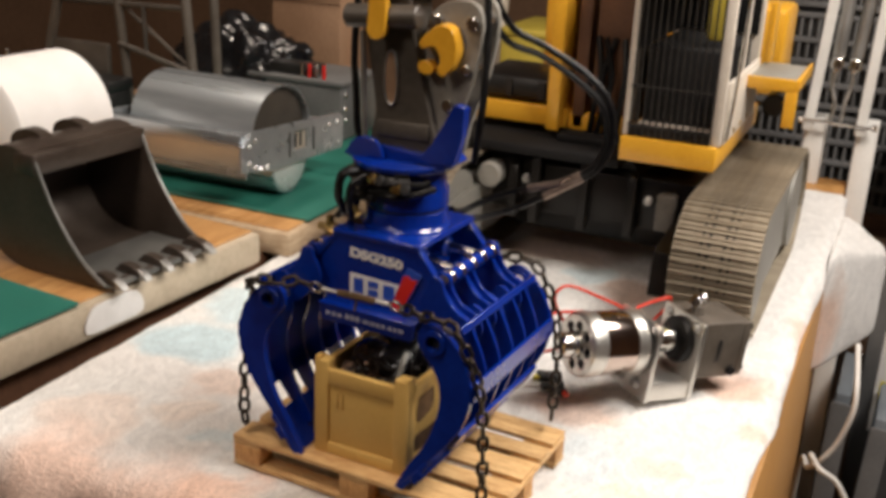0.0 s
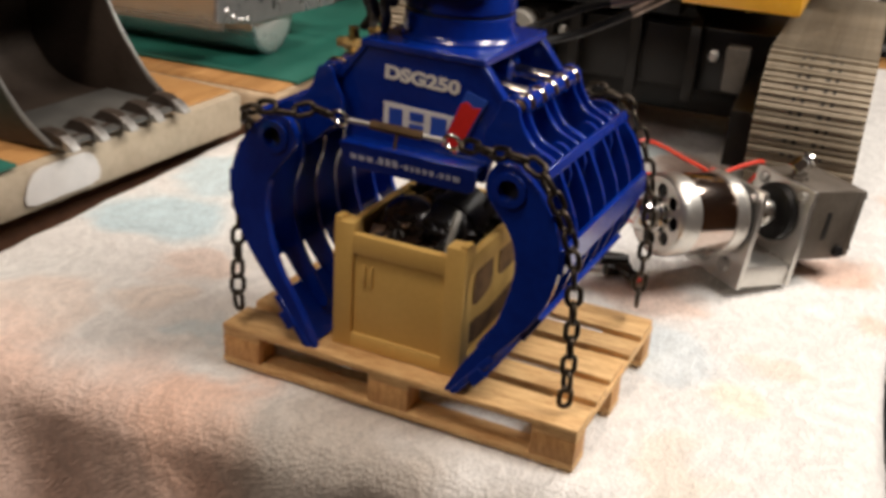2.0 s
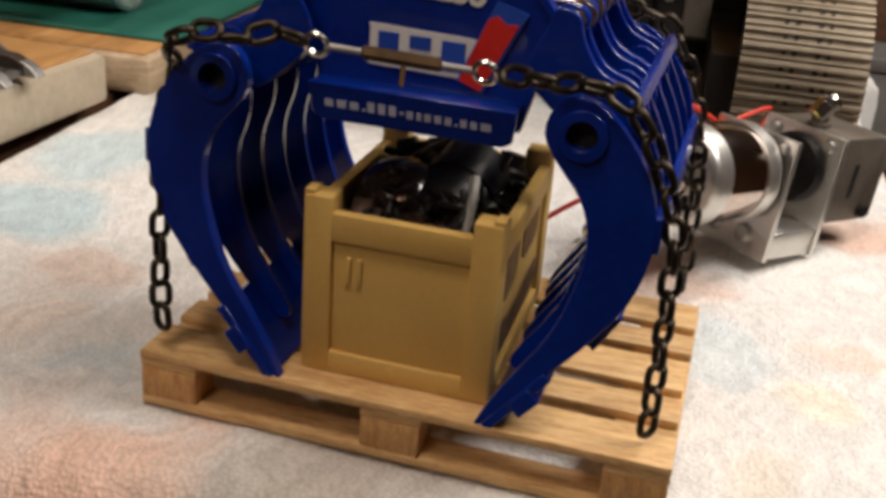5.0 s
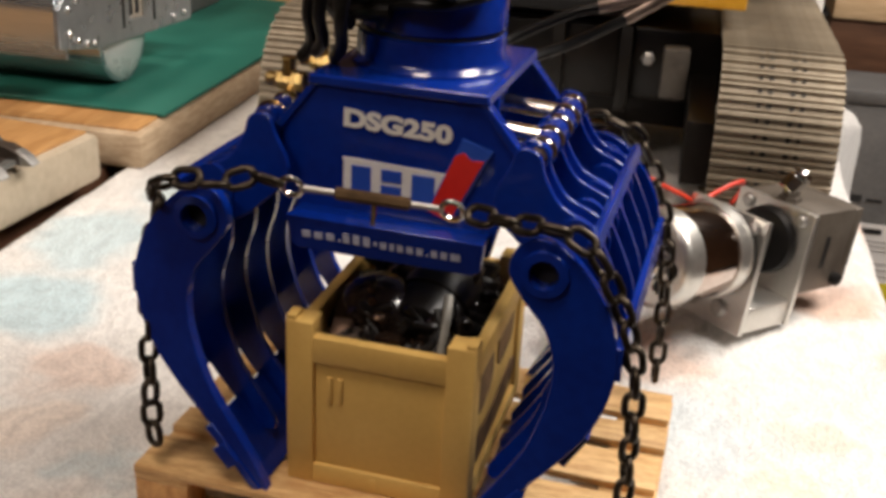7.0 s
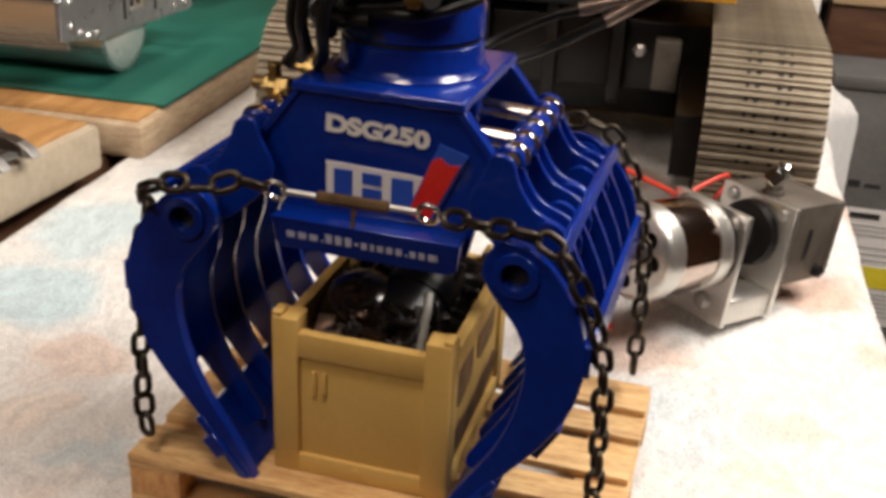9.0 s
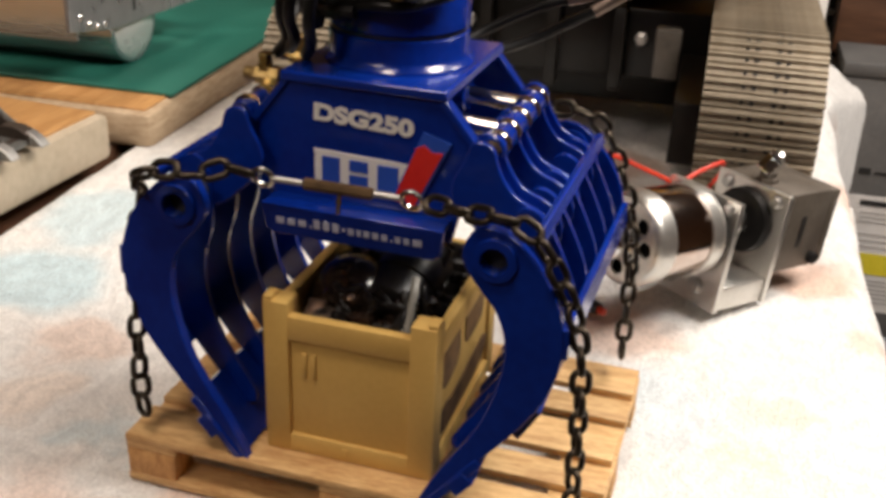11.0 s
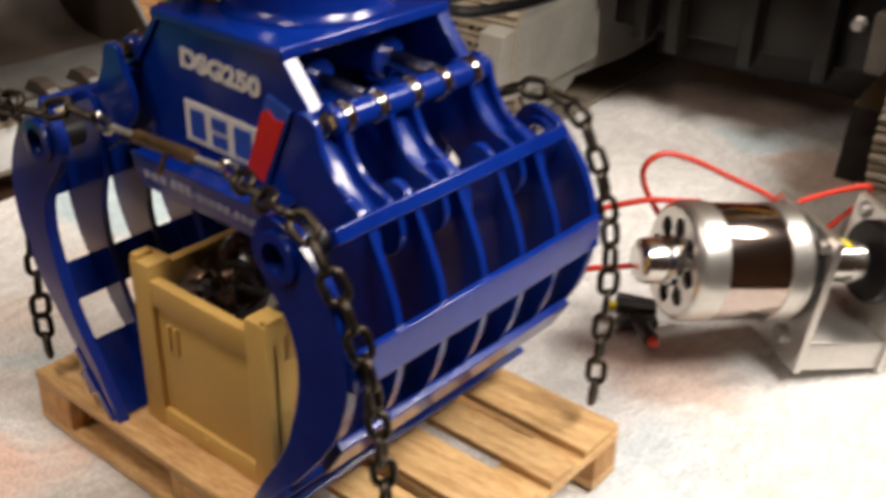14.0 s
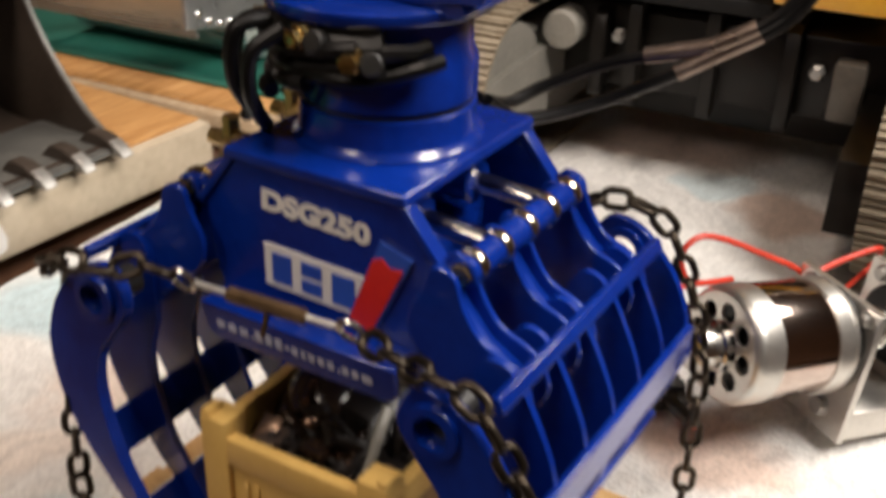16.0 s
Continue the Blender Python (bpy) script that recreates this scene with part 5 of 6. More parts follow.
    for x, y, bend in ((0.066, 0.424, 0.004), (0.073, 0.421, 0.006), (0.081, 0.424, -0.004), (0.089, 0.420, 0.003)):
        part("house_hose", tube(bmesh.new(), spline([(x, y, 0.1135), (x + bend, y - 0.006, 0.1360), (x + bend * 1.6, y - 0.004, 0.1610), (x, y + 0.004, 0.1910)], 7), 0.0026, 8), HOSE, ex, "black hose in front of the valve block")
    # added black sheet in place of the dark void between house and undercarriage
    part("house_shade_sheet", a_box((-0.040, 0.372, 0.0990), (0.1065, 0.62, 0.1065), 0.001), INNER_SHADE, ex, "black sheet added for the shade under the house")
    # cab
    part("cab_base", a_box((0.1070, 0.3665, 0.1085), (0.1805, 0.560, 0.1275), 0.0015), YELLOW, ex)
    cab = part("cab", a_box((0.1095, 0.3745, 0.1276), (0.1805, 0.53, 0.1305), 0.001), CAB_WHITE, ex, "cream cab behind a black window grille")
    part("rear_wall", a_box((0.1095, 0.520, 0.1305), (0.1805, 0.530, 0.2680), 0.001), CAB_WHITE, cab)
    # black block and two sheets put the dark of the cab interior into colour
    part("cab_dark_block", a_box((0.1115, 0.4100, 0.1307), (0.1743, 0.515, 0.1920), 0.004), INNER_SHADE, cab, "black block for the shade inside the cab")
    part("side_dark_sheet", a_box((0.1116, 0.3800, 0.1925), (0.1126, 0.5145, 0.2670), 0.0003), INNER_SHADE, cab, "black sheet for the shade along the cab side")
    part("rear_dark_sheet", a_box((0.1130, 0.5155, 0.1925), (0.1780, 0.5195, 0.2670), 0.0003), INNER_SHADE, cab, "black sheet for the shade at the cab rear")
    part("seat_back", a_box((0.150, 0.4300, 0.1960), (0.166, 0.4400, 0.2500), 0.004), YELLOW_BIN, cab, "yellow-green seat in the cab")
    part("roof", a_box((0.1075, 0.370, 0.2680), (0.1825, 0.533, 0.2780), 0.003), YELLOW, cab)
    for x0, x1, y0, y1 in ((0.1075, 0.1115, 0.3705, 0.3750), (0.1745, 0.1815, 0.3705, 0.3790), (0.1785, 0.1815, 0.440, 0.446), (0.1075, 0.1105, 0.515, 0.522)):
        part("pillar", a_box((x0, y0, 0.1276), (x1, y1, 0.2680), 0.0006), CAB_WHITE, cab)
    part("side_panel", a_box((0.1797, 0.3795, 0.1276), (0.1835, 0.515, 0.1740), 0.0008), CAB_WHITE, cab)
    part("lower_trim", a_box((0.1115, 0.3700, 0.1276), (0.1745, 0.3744, 0.1350), 0.0006), GRILLE, cab)
    gr = part("window_grille", a_box((0.1115, 0.3672, 0.1360), (0.1750, 0.3690, 0.1382), 0.0003), GRILLE, ex, "black bar grille over the cab window")
    for k in range(13):
        x = 0.1125 + 0.00508 * k
        part("bar", a_box((x, 0.3676, 0.1285), (x + 0.0013, 0.3692, 0.2660), 0.0003), GRILLE, gr)
    for z in (0.166, 0.2635):
        part("cross_bar", a_box((0.1115, 0.3668, z), (0.1750, 0.3678, z + 0.0020), 0.0003), GRILLE, gr)
    # side platform, steps and toolbox
    part("platform", a_box((0.1820, 0.455, 0.1630), (0.2205, 0.545, 0.1670), 0.0008), FRAME_GREY, ex, "grey tread platform")
    part("platform_edge", a_box((0.1820, 0.4520, 0.1595), (0.2220, 0.4550, 0.1695), 0.0006), YELLOW, ex)
    part("platform_edge", a_box((0.2207, 0.4550, 0.1595), (0.2235, 0.545, 0.1695), 0.0006), YELLOW, ex)
    part("platform_leg", a_box((0.2140, 0.4520, 0.1310), (0.2235, 0.4550, 0.1595), 0.0006), YELLOW, ex)
    part("tool_box", a_box((0.1830, 0.535, 0.1672), (0.1880, 0.560, 0.2180), 0.001), YELLOW, ex)
    # black rod added for the dark gap under the platform
    part("gap_rod", rod(bmesh.new(), (0.2020, 0.490, 0.1400), (0.2020, 0.54, 0.1400), 0.0095), BLACK, ex)
    rail = [(0.1840, 0.380, 0.1310), (0.1860, 0.384, 0.1660), (0.1860, 0.392, 0.2110), (0.1850, 0.410, 0.2410), (0.1835, 0.44, 0.2510)]
    part("hand_rail", tube(bmesh.new(), spline(rail, 6), 0.0013, 8), STEEL, ex)
    for k in range(4):
        part("step_bolt", rod(bmesh.new(), (0.1805, 0.385 + 0.03 * k, 0.1325), (0.1845, 0.385 + 0.03 * k, 0.1325), 0.0022), BRASS, ex, "brass bolt")
    # dipper, boom and linkage
    dp = part("dipper", plate(bmesh.new(), smooth2([(0.0585, 0.183), (0.0605, 0.201), (0.0560, 0.229), (0.0545, 0.246), (0.0600, 0.262), (0.0760, 0.262), (0.0805, 0.243), (0.0860, 0.219), (0.0930, 0.194), (0.0955, 0.181), (0.0780, 0.179)], 3), 0.050, 0.074), DARK_ARM, ex, "dark grey stick of the boom", 35, 0.0008)
    # brown oval plate paints the warm light inside the stick's recess
    part("recess", plate(bmesh.new(), smooth2([(0.0675, 0.207), (0.0660, 0.218), (0.0672, 0.229), (0.0705, 0.230), (0.0722, 0.218), (0.0715, 0.207)], 3), 0.0490, 0.0500), CARD_BROWN, dp, "oval recess coloured brown for the light in it")
    part("recess_rim", tube(bmesh.new(), [(x, 0.0492, z) for x, z in smooth2([(0.0675, 0.2065), (0.0655, 0.218), (0.0670, 0.2298), (0.0707, 0.2308), (0.0727, 0.218), (0.0718, 0.2065)], 3)], 0.0007, 6, True), ALU_DULL, dp)
    part("stick_web", a_box((0.0620, 0.0480, 0.1885), (0.0910, 0.0500, 0.1965), 0.0006), DARK_ARM, dp)
    part("side_pipe", rod(bmesh.new(), (0.0560, 0.0475, 0.186), (0.0540, 0.0475, 0.240), 0.0016, 10), ALU_DULL, dp, "dull steel pipe along the stick")
    for y in (0.0555, 0.0765):
        part("link_plate", plate(bmesh.new(), smooth2([(0.0930, 0.178), (0.0860, 0.219), (0.0850, 0.246), (0.0950, 0.257), (0.1090, 0.258), (0.1145, 0.247), (0.1105, 0.220), (0.1020, 0.194), (0.0985, 0.178)], 3), y, y + 0.004), LINK_GREY, dp, "grey link plate", 35, 0.0004)
    for x, z, r in ((0.0985, 0.207, 0.0030), (0.1075, 0.2255, 0.0026), (0.1100, 0.2480, 0.0034), (0.0905, 0.247, 0.0042)):
        part("link_pin", rod(bmesh.new(), (x, 0.0525, z), (x, 0.084, z), r), STEEL, dp)
    part("cross_pin", rod(bmesh.new(), (0.0465, 0.045, 0.2475), (0.0860, 0.045, 0.2500), 0.0058), DARK_ARM, dp)
    part("yellow_link", plate(bmesh.new(), smooth2([(0.0855, 0.2385), (0.0910, 0.2440), (0.0970, 0.2475), (0.1030, 0.2450), (0.1055, 0.2360), (0.1030, 0.2270), (0.0985, 0.2225), (0.0955, 0.2255), (0.0970, 0.2310), (0.0935, 0.2365), (0.0875, 0.2350)], 3), 0.0455, 0.0545), YELLOW, dp, "yellow cast link", 35, 0.0005)
    part("yellow_link", plate(bmesh.new(), smooth2([(0.0855, 0.2285), (0.0905, 0.2290), (0.0935, 0.2250), (0.0900, 0.2225), (0.0855, 0.2240)], 3), 0.0465, 0.0540), YELLOW, dp, "yellow link end", 35, 0.0004)
    part("yellow_link", plate(bmesh.new(), smooth2([(0.0620, 0.240), (0.0690, 0.239), (0.0715, 0.250), (0.0700, 0.290), (0.0640, 0.290), (0.0620, 0.252)], 3), 0.0370, 0.0420), YELLOW, dp, "yellow rod end", 35, 0.0005)
    part("stick", a_box((0.056, 0.052, 0.262), (0.092, 0.085, 0.52), 0.003), YELLOW, dp, "yellow upper stick")
    boom = [(0.046, 0.05, 0.50), (0.060, 0.05, 0.56), (0.30, 0.05, 0.60), (0.47, 0.05, 0.30), (0.44, 0.05, 0.27), (0.28, 0.05, 0.52)]
    part("boom", plate(bmesh.new(), [(p[0] + 0.03, p[2]) for p in boom], 0.062, 0.094, to=lambda a, y, z: (y, a, z)), YELLOW, ex, "yellow main boom", 35, 0.001)
    # hoses
    hoses = (
        [(0.054, 0.046, 0.170), (0.0475, 0.040, 0.168), (0.0440, 0.041, 0.156), (0.0435, 0.047, 0.1465), (0.038, 0.052, 0.1400)],
        [(0.059, 0.036, 0.172), (0.0535, 0.0300, 0.170), (0.0500, 0.0325, 0.158), (0.0490, 0.039, 0.1490), (0.0440, 0.048, 0.1430)],
        [(0.066, 0.0310, 0.172), (0.0600, 0.0270, 0.1665), (0.0575, 0.0285, 0.157), (0.0560, 0.0340, 0.1490), (0.0510, 0.0430, 0.1430)],
        [(0.052, 0.060, 0.172), (0.0455, 0.060, 0.185), (0.0450, 0.058, 0.205), (0.0450, 0.056, 0.235), (0.050, 0.058, 0.30)],
        [(0.083, 0.094, 0.1400), (0.085, 0.110, 0.1340), (0.0915, 0.121, 0.1370), (0.110, 0.128, 0.1455), (0.135, 0.132, 0.1530), (0.152, 0.136, 0.1640), (0.158, 0.138, 0.1800), (0.155, 0.136, 0.1980), (0.142, 0.132, 0.2110), (0.122, 0.125, 0.2240), (0.104, 0.112, 0.2340), (0.095, 0.098, 0.2650), (0.092, 0.088, 0.32)],
        [(0.086, 0.094, 0.1400), (0.090, 0.108, 0.1310), (0.106, 0.122, 0.1340), (0.124, 0.128, 0.1430), (0.138, 0.133, 0.1515), (0.154, 0.138, 0.1625), (0.161, 0.140, 0.1790), (0.158, 0.138, 0.2000), (0.145, 0.134, 0.2150), (0.124, 0.125, 0.2290), (0.107, 0.112, 0.2410), (0.099, 0.098, 0.2700), (0.096, 0.088, 0.32)],
        [(0.112, 0.060, 0.178), (0.116, 0.058, 0.215), (0.114, 0.062, 0.255), (0.108, 0.070, 0.30), (0.100, 0.078, 0.36)],
        [(0.030, 0.100, 0.150), (0.028, 0.090, 0.142), (0.032, 0.078, 0.1375)],
    )
    for k, pts in enumerate(hoses):
        part("hose", tube(bmesh.new(), spline(pts, 9), 0.0019, 9), HOSE, ex, "black hydraulic hose")
    for pts in ([(0.1175, 0.1295, 0.1480), (0.128, 0.1312, 0.1508), (0.1365, 0.1322, 0.1536), (0.146, 0.1345, 0.1592)], [(0.1270, 0.1292, 0.1446), (0.138, 0.1330, 0.1515), (0.147, 0.1358, 0.1570)]):
        part("hose_sleeve", tube(bmesh.new(), spline(pts, 5), 0.0024, 12), SLEEVE, ex, "brownish crimped metal hose sleeve")


make_excavator()


# ---- things on the side bench ----
def make_bucket():
    bk = thing("excavator_bucket", "dark steel toothed digging bucket lying on the bench", "bucket", tuple(bench_at(-0.06, -0.03, 0.034)))
    y0, y1 = -0.080, 0.019
    outer = [(-0.004, 0.0372), (-0.030, 0.0352), (-0.085, 0.0350), (-0.113, 0.046), (-0.128, 0.072), (-0.124, 0.102), (-0.108, 0.120), (-0.086, 0.1245), (-0.0680, 0.1180)]
    out = [tuple(p) for p in spline([(x, 0, z) for x, z in outer], 6)]
    sh = bmesh.new()
    t = 0.0024
    pts = [Vector((x, 0, z)) for x, _, z in out]
    inner = []
    for i, p in enumerate(pts):
        d = (pts[min(i + 1, len(pts) - 1)] - pts[max(i - 1, 0)]).normalized()
        inner.append(p + Vector((-d.z, 0, d.x)) * -t)
    sec = [(p.x, p.z) for p in pts] + [(p.x, p.z) for p in inner[::-1]]
    part("shell", plate(sh, sec, y0, y1, to=lambda x, y, z: bench_at(x, y, z)), BUCKET_STEEL, bk)
    edge = [tuple(p) for p in spline([(-0.004, 0, 0.0372), (-0.026, 0, 0.0520), (-0.050, 0, 0.083), (-0.066, 0, 0.1175)], 6)]
    side = [(p.x, p.z) for p in pts] + [(x, z) for x, _, z in edge[::-1][1:-1]]
    for a, b in ((y0 - 0.003, y0), (y1, y1 + 0.003)):
        cheek = part("side_plate", plate(bmesh.new(), side, a, b, to=lambda x, y, z: bench_at(x, y, z)), BUCKET_STEEL, bk, "", 35, 0.0005)
        part("worn_edge", tube(bmesh.new(), [bench_at(x + 0.0004, (a + b) / 2, z + 0.0002) for x, _, z in edge], 0.0013, 8), LIP_STEEL, cheek, "bare worn steel edge")
    part("top_bar", a_box((-0.0850, y0 - 0.004, 0.1060), (-0.0640, y1 + 0.004, 0.1215), 0.002, BENCH), BUCKET_STEEL, bk)
    part("lip_plate", a_box((-0.060, y0, 0.0362), (0.0005, y1, 0.0392), 0.0008, BENCH), LIP_STEEL, bk, "scratched steel lip")
    for y in (y0 + 0.03, y1 - 0.03):
        part("hitch_ear", plate(bmesh.new(), smooth2([(-0.118, 0.112), (-0.120, 0.122), (-0.108, 0.1285), (-0.092, 0.1275), (-0.084, 0.118)], 3), y - 0.005, y + 0.005, (), lambda x, y, z: bench_at(x, y, z)), BUCKET_STEEL, bk, "", 35, 0.0004)
    for k in range(5):
        y = y0 + 0.004 + (y1 - y0 - 0.008) * k / 4
        ad = part("tooth_adapter", plate(bmesh.new(), [(-0.022, 0.0390), (-0.015, 0.0455), (-0.006, 0.0455), (0.002, 0.0425), (0.002, 0.0365), (-0.022, 0.0365)], y - 0.0038, y + 0.0038, to=lambda x, y, z: bench_at(x, y, z)), BUCKET_STEEL, bk, "", 35, 0.0006)
        part("tooth", plate(bmesh.new(), [(0.0035, 0.0440), (0.0095, 0.0410), (0.0135, 0.0365), (0.0035, 0.0355)], y - 0.0034, y + 0.0034, to=lambda x, y, z: bench_at(x - 0.004, y, z)), ALU_DULL, ad, "bright worn tooth tip", 35, 0.0008)


make_bucket()


def make_roller():
    ro = thing("roller_attachment", "brushed aluminium roller attachment with a drum on the cutting mat", "roller", (-0.275, 0.36, 0.0243))
    yc, zc, rd = 0.389, 0.0540, 0.0297
    part("drum", lathe(bmesh.new(), [(rd - 0.001, 0), (rd, 0.001), (rd, 0.143), (rd - 0.001, 0.144)], (-0.2035, yc, zc), (-1, 0, 0), 48), ROLLER_ALU, ro, "smooth bright drum")
    part("drum_disc", lathe(bmesh.new(), [(0.0015, -0.0042), (0.0090, -0.0036), (0.0200, -0.0022), (0.0275, 0.0002), (0.0290, 0.0020)], (-0.2035, yc, zc), (-1, 0, 0), 40), TURNED, ro, "bright turned end disc")
    outline = [(0.303, 0.0640), (0.304, 0.0870), (0.318, 0.0965), (0.470, 0.0850), (0.476, 0.0805), (0.4755, 0.0500), (0.345, 0.0560)]

    def wx(a, y, z):
        return (y, a, z)
    sp = part("side_plate", plate(bmesh.new(), outline, -0.2000, -0.1965, [[(0.386, 0.0655), (0.410, 0.0640), (0.410, 0.0820), (0.386, 0.0835)]], wx), ROLLER_ALU, ro, "", 35, 0.0005)
    part("window_plate", a_box((-0.2030, 0.384, 0.062), (-0.2004, 0.412, 0.085), 0.0003), material("cream_label", (0.42, 0.36, 0.28), (0.55, 0.48, 0.38), 0.5, 0, 300, 60, 0.1), ro, "cream plate behind a small window")
    for y in (0.392, 0.4005):
        part("mark_bar", a_box((-0.2004, y, 0.0670), (-0.1998, y + 0.0045, 0.0800)), BLACK_INK, ro)
    # slots are not cut: black strips paint their shade on the plate
    for y, z0 in ((0.3765, 0.0620), (0.4180, 0.0600)):
        part("slot", a_box((-0.1967, y, z0), (-0.1962, y + 0.0032, z0 + 0.022), 0.0002), BLACK, sp, "black strip for the shade in a slot")
    for y, z in ((0.313, 0.0710), (0.313, 0.0855), (0.322, 0.0655), (0.322, 0.0890), (0.331, 0.0620), (0.340, 0.0610), (0.446, 0.0570), (0.446, 0.0780), (0.462, 0.0570), (0.462, 0.0780)):
        part("bolt", lathe(bmesh.new(), [(0.0022, 0), (0.0022, 0.0013), (0.0015, 0.002)], (-0.1965, y, z), (1, 0, 0), 12), STEEL, sp, "socket bolt")
    part("far_side_plate", plate(bmesh.new(), outline, -0.3530, -0.3495, (), wx), ROLLER_ALU, ro, "", 35, 0.0005)
    part("front_beam", a_box((-0.3495, 0.3060, 0.0845), (-0.2002, 0.3150, 0.0960), 0.0008), ROLLER_ALU, ro)
    part("front_plate", plate(bmesh.new(), [(0.3060, 0.0845), (0.3080, 0.0845), (0.3170, 0.0560), (0.3150, 0.0555)], -0.3495, -0.2002, (), wx), ROLLER_ALU, ro, "sheet metal front under the beam")
    part("rear_beam", a_box((-0.3495, 0.4560, 0.0530), (-0.2002, 0.4640, 0.0800), 0.0008), ROLLER_ALU, ro)
    cy, cz = 0.389, 0.0800
    arc = [(cy + 0.0485 * math.cos(t), cz + 0.0435 * math.sin(t)) for t in [math.pi * (i / 28) for i in range(29)]]
    arc += [(cy + 0.0470 * math.cos(t), cz + 0.0420 * math.sin(t)) for t in [math.pi * (1 - i / 28) for i in range(29)]]
    part("drum_cover", plate(bmesh.new(), arc, -0.3440, -0.2120, to=wx), ROLLER_ALU, ro, "half-round sheet metal cover")
    half = [(cy + 0.0466 * math.cos(t), cz + 0.0416 * math.sin(t)) for t in [math.pi * (i / 28) for i in range(29)]]
    for x in (-0.2180, -0.3400):
        part("cover_end", plate(bmesh.new(), half, x - 0.002, x, to=wx), DARK_ARM, ro)


make_roller()


def make_bench_things():
    pr = thing("paper_roll", "large roll of white paper lying on the bench", "paper roll", tuple(bench_at(-0.236, 0.05, 0.034)))
    bm = lathe(bmesh.new(), [(0.016, 0.0), (0.054, 0.0), (0.0585, 0.003), (0.0585, 0.100), (0.054, 0.103), (0.016, 0.103), (0.016, 0.0)], bench_at(-0.236, 0.0, 0.0930), BENCH.to_3x3() @ Vector((0, 1, 0)), 56, False)
    part("roll", bm, PAPER, pr)
    part("core", lathe(bmesh.new(), [(0.0158, 0.001), (0.0158, 0.102), (0.0135, 0.102), (0.0135, 0.001), (0.0158, 0.001)], bench_at(-0.236, 0.0, 0.0930), BENCH.to_3x3() @ Vector((0, 1, 0)), 32, False), CARD_BROWN, pr)
    # grey steel box with fittings, behind the roller
    gb = thing("steel_box", "grey steel box with bolts standing on the cutting mat", "box", (-0.31, 0.60, 0.0225))
    part("body", a_box((-0.370, 0.575, 0.0245), (-0.255, 0.660, 0.084), 0.002), GREY_BOX, gb)
    part("lid", a_box((-0.373, 0.572, 0.0842), (-0.252, 0.663, 0.090), 0.0015), GREY_BOX, gb)
    for z in (0.047, 0.060, 0.074):
        part("bolt", lathe(bmesh.new(), [(0.003, 0), (0.003, 0.002), (0.002, 0.003)], (-0.255, 0.582, z), (1, 0, 0), 10), STEEL, gb)
    fx = thing("fitting_strip", "black connector strip with red and bright terminals on the box", "connector", (-0.31, 0.59, 0.09))
    part("strip", a_box((-0.350, 0.580, 0.0900), (-0.290, 0.605, 0.103), 0.003), BLACK, fx)
    for k, mt in enumerate((STEEL, RED_PRINT, STEEL, RED_PRINT)):
        part("terminal", rod(bmesh.new(), (-0.296 + 0.009 * (k - 1), 0.578, 0.090), (-0.296 + 0.009 * (k - 1), 0.578, 0.105), 0.002, 10), mt, fx)
    # tube frame at the back of the bench
    fr = thing("tube_frame", "bare grey steel tube frame standing on the bench", "frame", (-0.48, 0.5, 0.0225))
    for a, b, r, mt in (((-0.612, 0.50, 0.0225), (-0.560, 0.50, 0.19), 0.0055, DIM_STEEL), ((-0.474, 0.50, 0.0225), (-0.489, 0.50, 0.19), 0.0050, DIM_STEEL), ((-0.386, 0.50, 0.0225), (-0.400, 0.50, 0.19), 0.0055, DIM_STEEL),
                        ((-0.380, 0.53, 0.0225), (-0.385, 0.53, 0.19), 0.0050, DIM_STEEL), ((-0.486, 0.497, 0.118), (-0.390, 0.497, 0.096), 0.0034, DARK_ARM), ((-0.575, 0.50, 0.158), (-0.395, 0.50, 0.162), 0.0034, DARK_ARM),
                        ((-0.450, 0.498, 0.108), (-0.452, 0.498, 0.160), 0.0026, DARK_ARM), ((-0.485, 0.503, 0.160), (-0.398, 0.503, 0.100), 0.0022, DIM_STEEL)):
        part("bar", rod(bmesh.new(), a, b, r, 10), mt, fr)
    part("panel", a_box((-0.592, 0.500, 0.078), (-0.506, 0.508, 0.114), 0.002), DIM_STEEL, fr, "grey sheet panel")
    dk = thing("black_case", "long flat black case lying on the bench", "case", (-0.52, 0.48, 0.0225))
    part("shell", a_box((-0.590, 0.455, 0.0225), (-0.468, 0.492, 0.072), 0.003), BLACK, dk)
    part("lid", a_box((-0.592, 0.453, 0.0725), (-0.466, 0.494, 0.084), 0.002), BLACK, dk)
    bt = thing("spray_bottle", "small dark bottle with a bright metal neck", "bottle", (-0.60, 0.45, 0.0225))
    part("bottle", lathe(bmesh.new(), [(0.012, 0), (0.0135, 0.002), (0.0135, 0.040), (0.007, 0.050)], (-0.600, 0.45, 0.0225), (0, 0, 1), 24), DARK_WOOD, bt)
    part("neck", lathe(bmesh.new(), [(0.0060, 0.050), (0.0060, 0.066), (0.0035, 0.069), (0.0035, 0.082), (0.002, 0.084)], (-0.600, 0.45, 0.0225), (0, 0, 1), 20), STEEL, bt)
    # glossy black bag
    bm = bmesh.new()
    bmesh.ops.create_icosphere(bm, subdivisions=5, radius=1)
    for v in bm.verts:
        p = v.co.copy()
        ridge = abs(noise.noise(p * 2.6 + Vector((3, 1, 5))))
        d = 0.94 + 0.30 * ridge + 0.10 * abs(noise.noise(p * 4.5))
        q = Vector((p.x * 0.092 * d, p.y * 0.05 * d, p.z * 0.066 * d))
        q.z = max(q.z, -0.048)
        v.co = Vector((-0.408, 0.62, 0.0705)) + q
    solid("plastic_bag", bm, BAG_BLACK, "crumpled glossy black plastic bag on the bench", "bag")
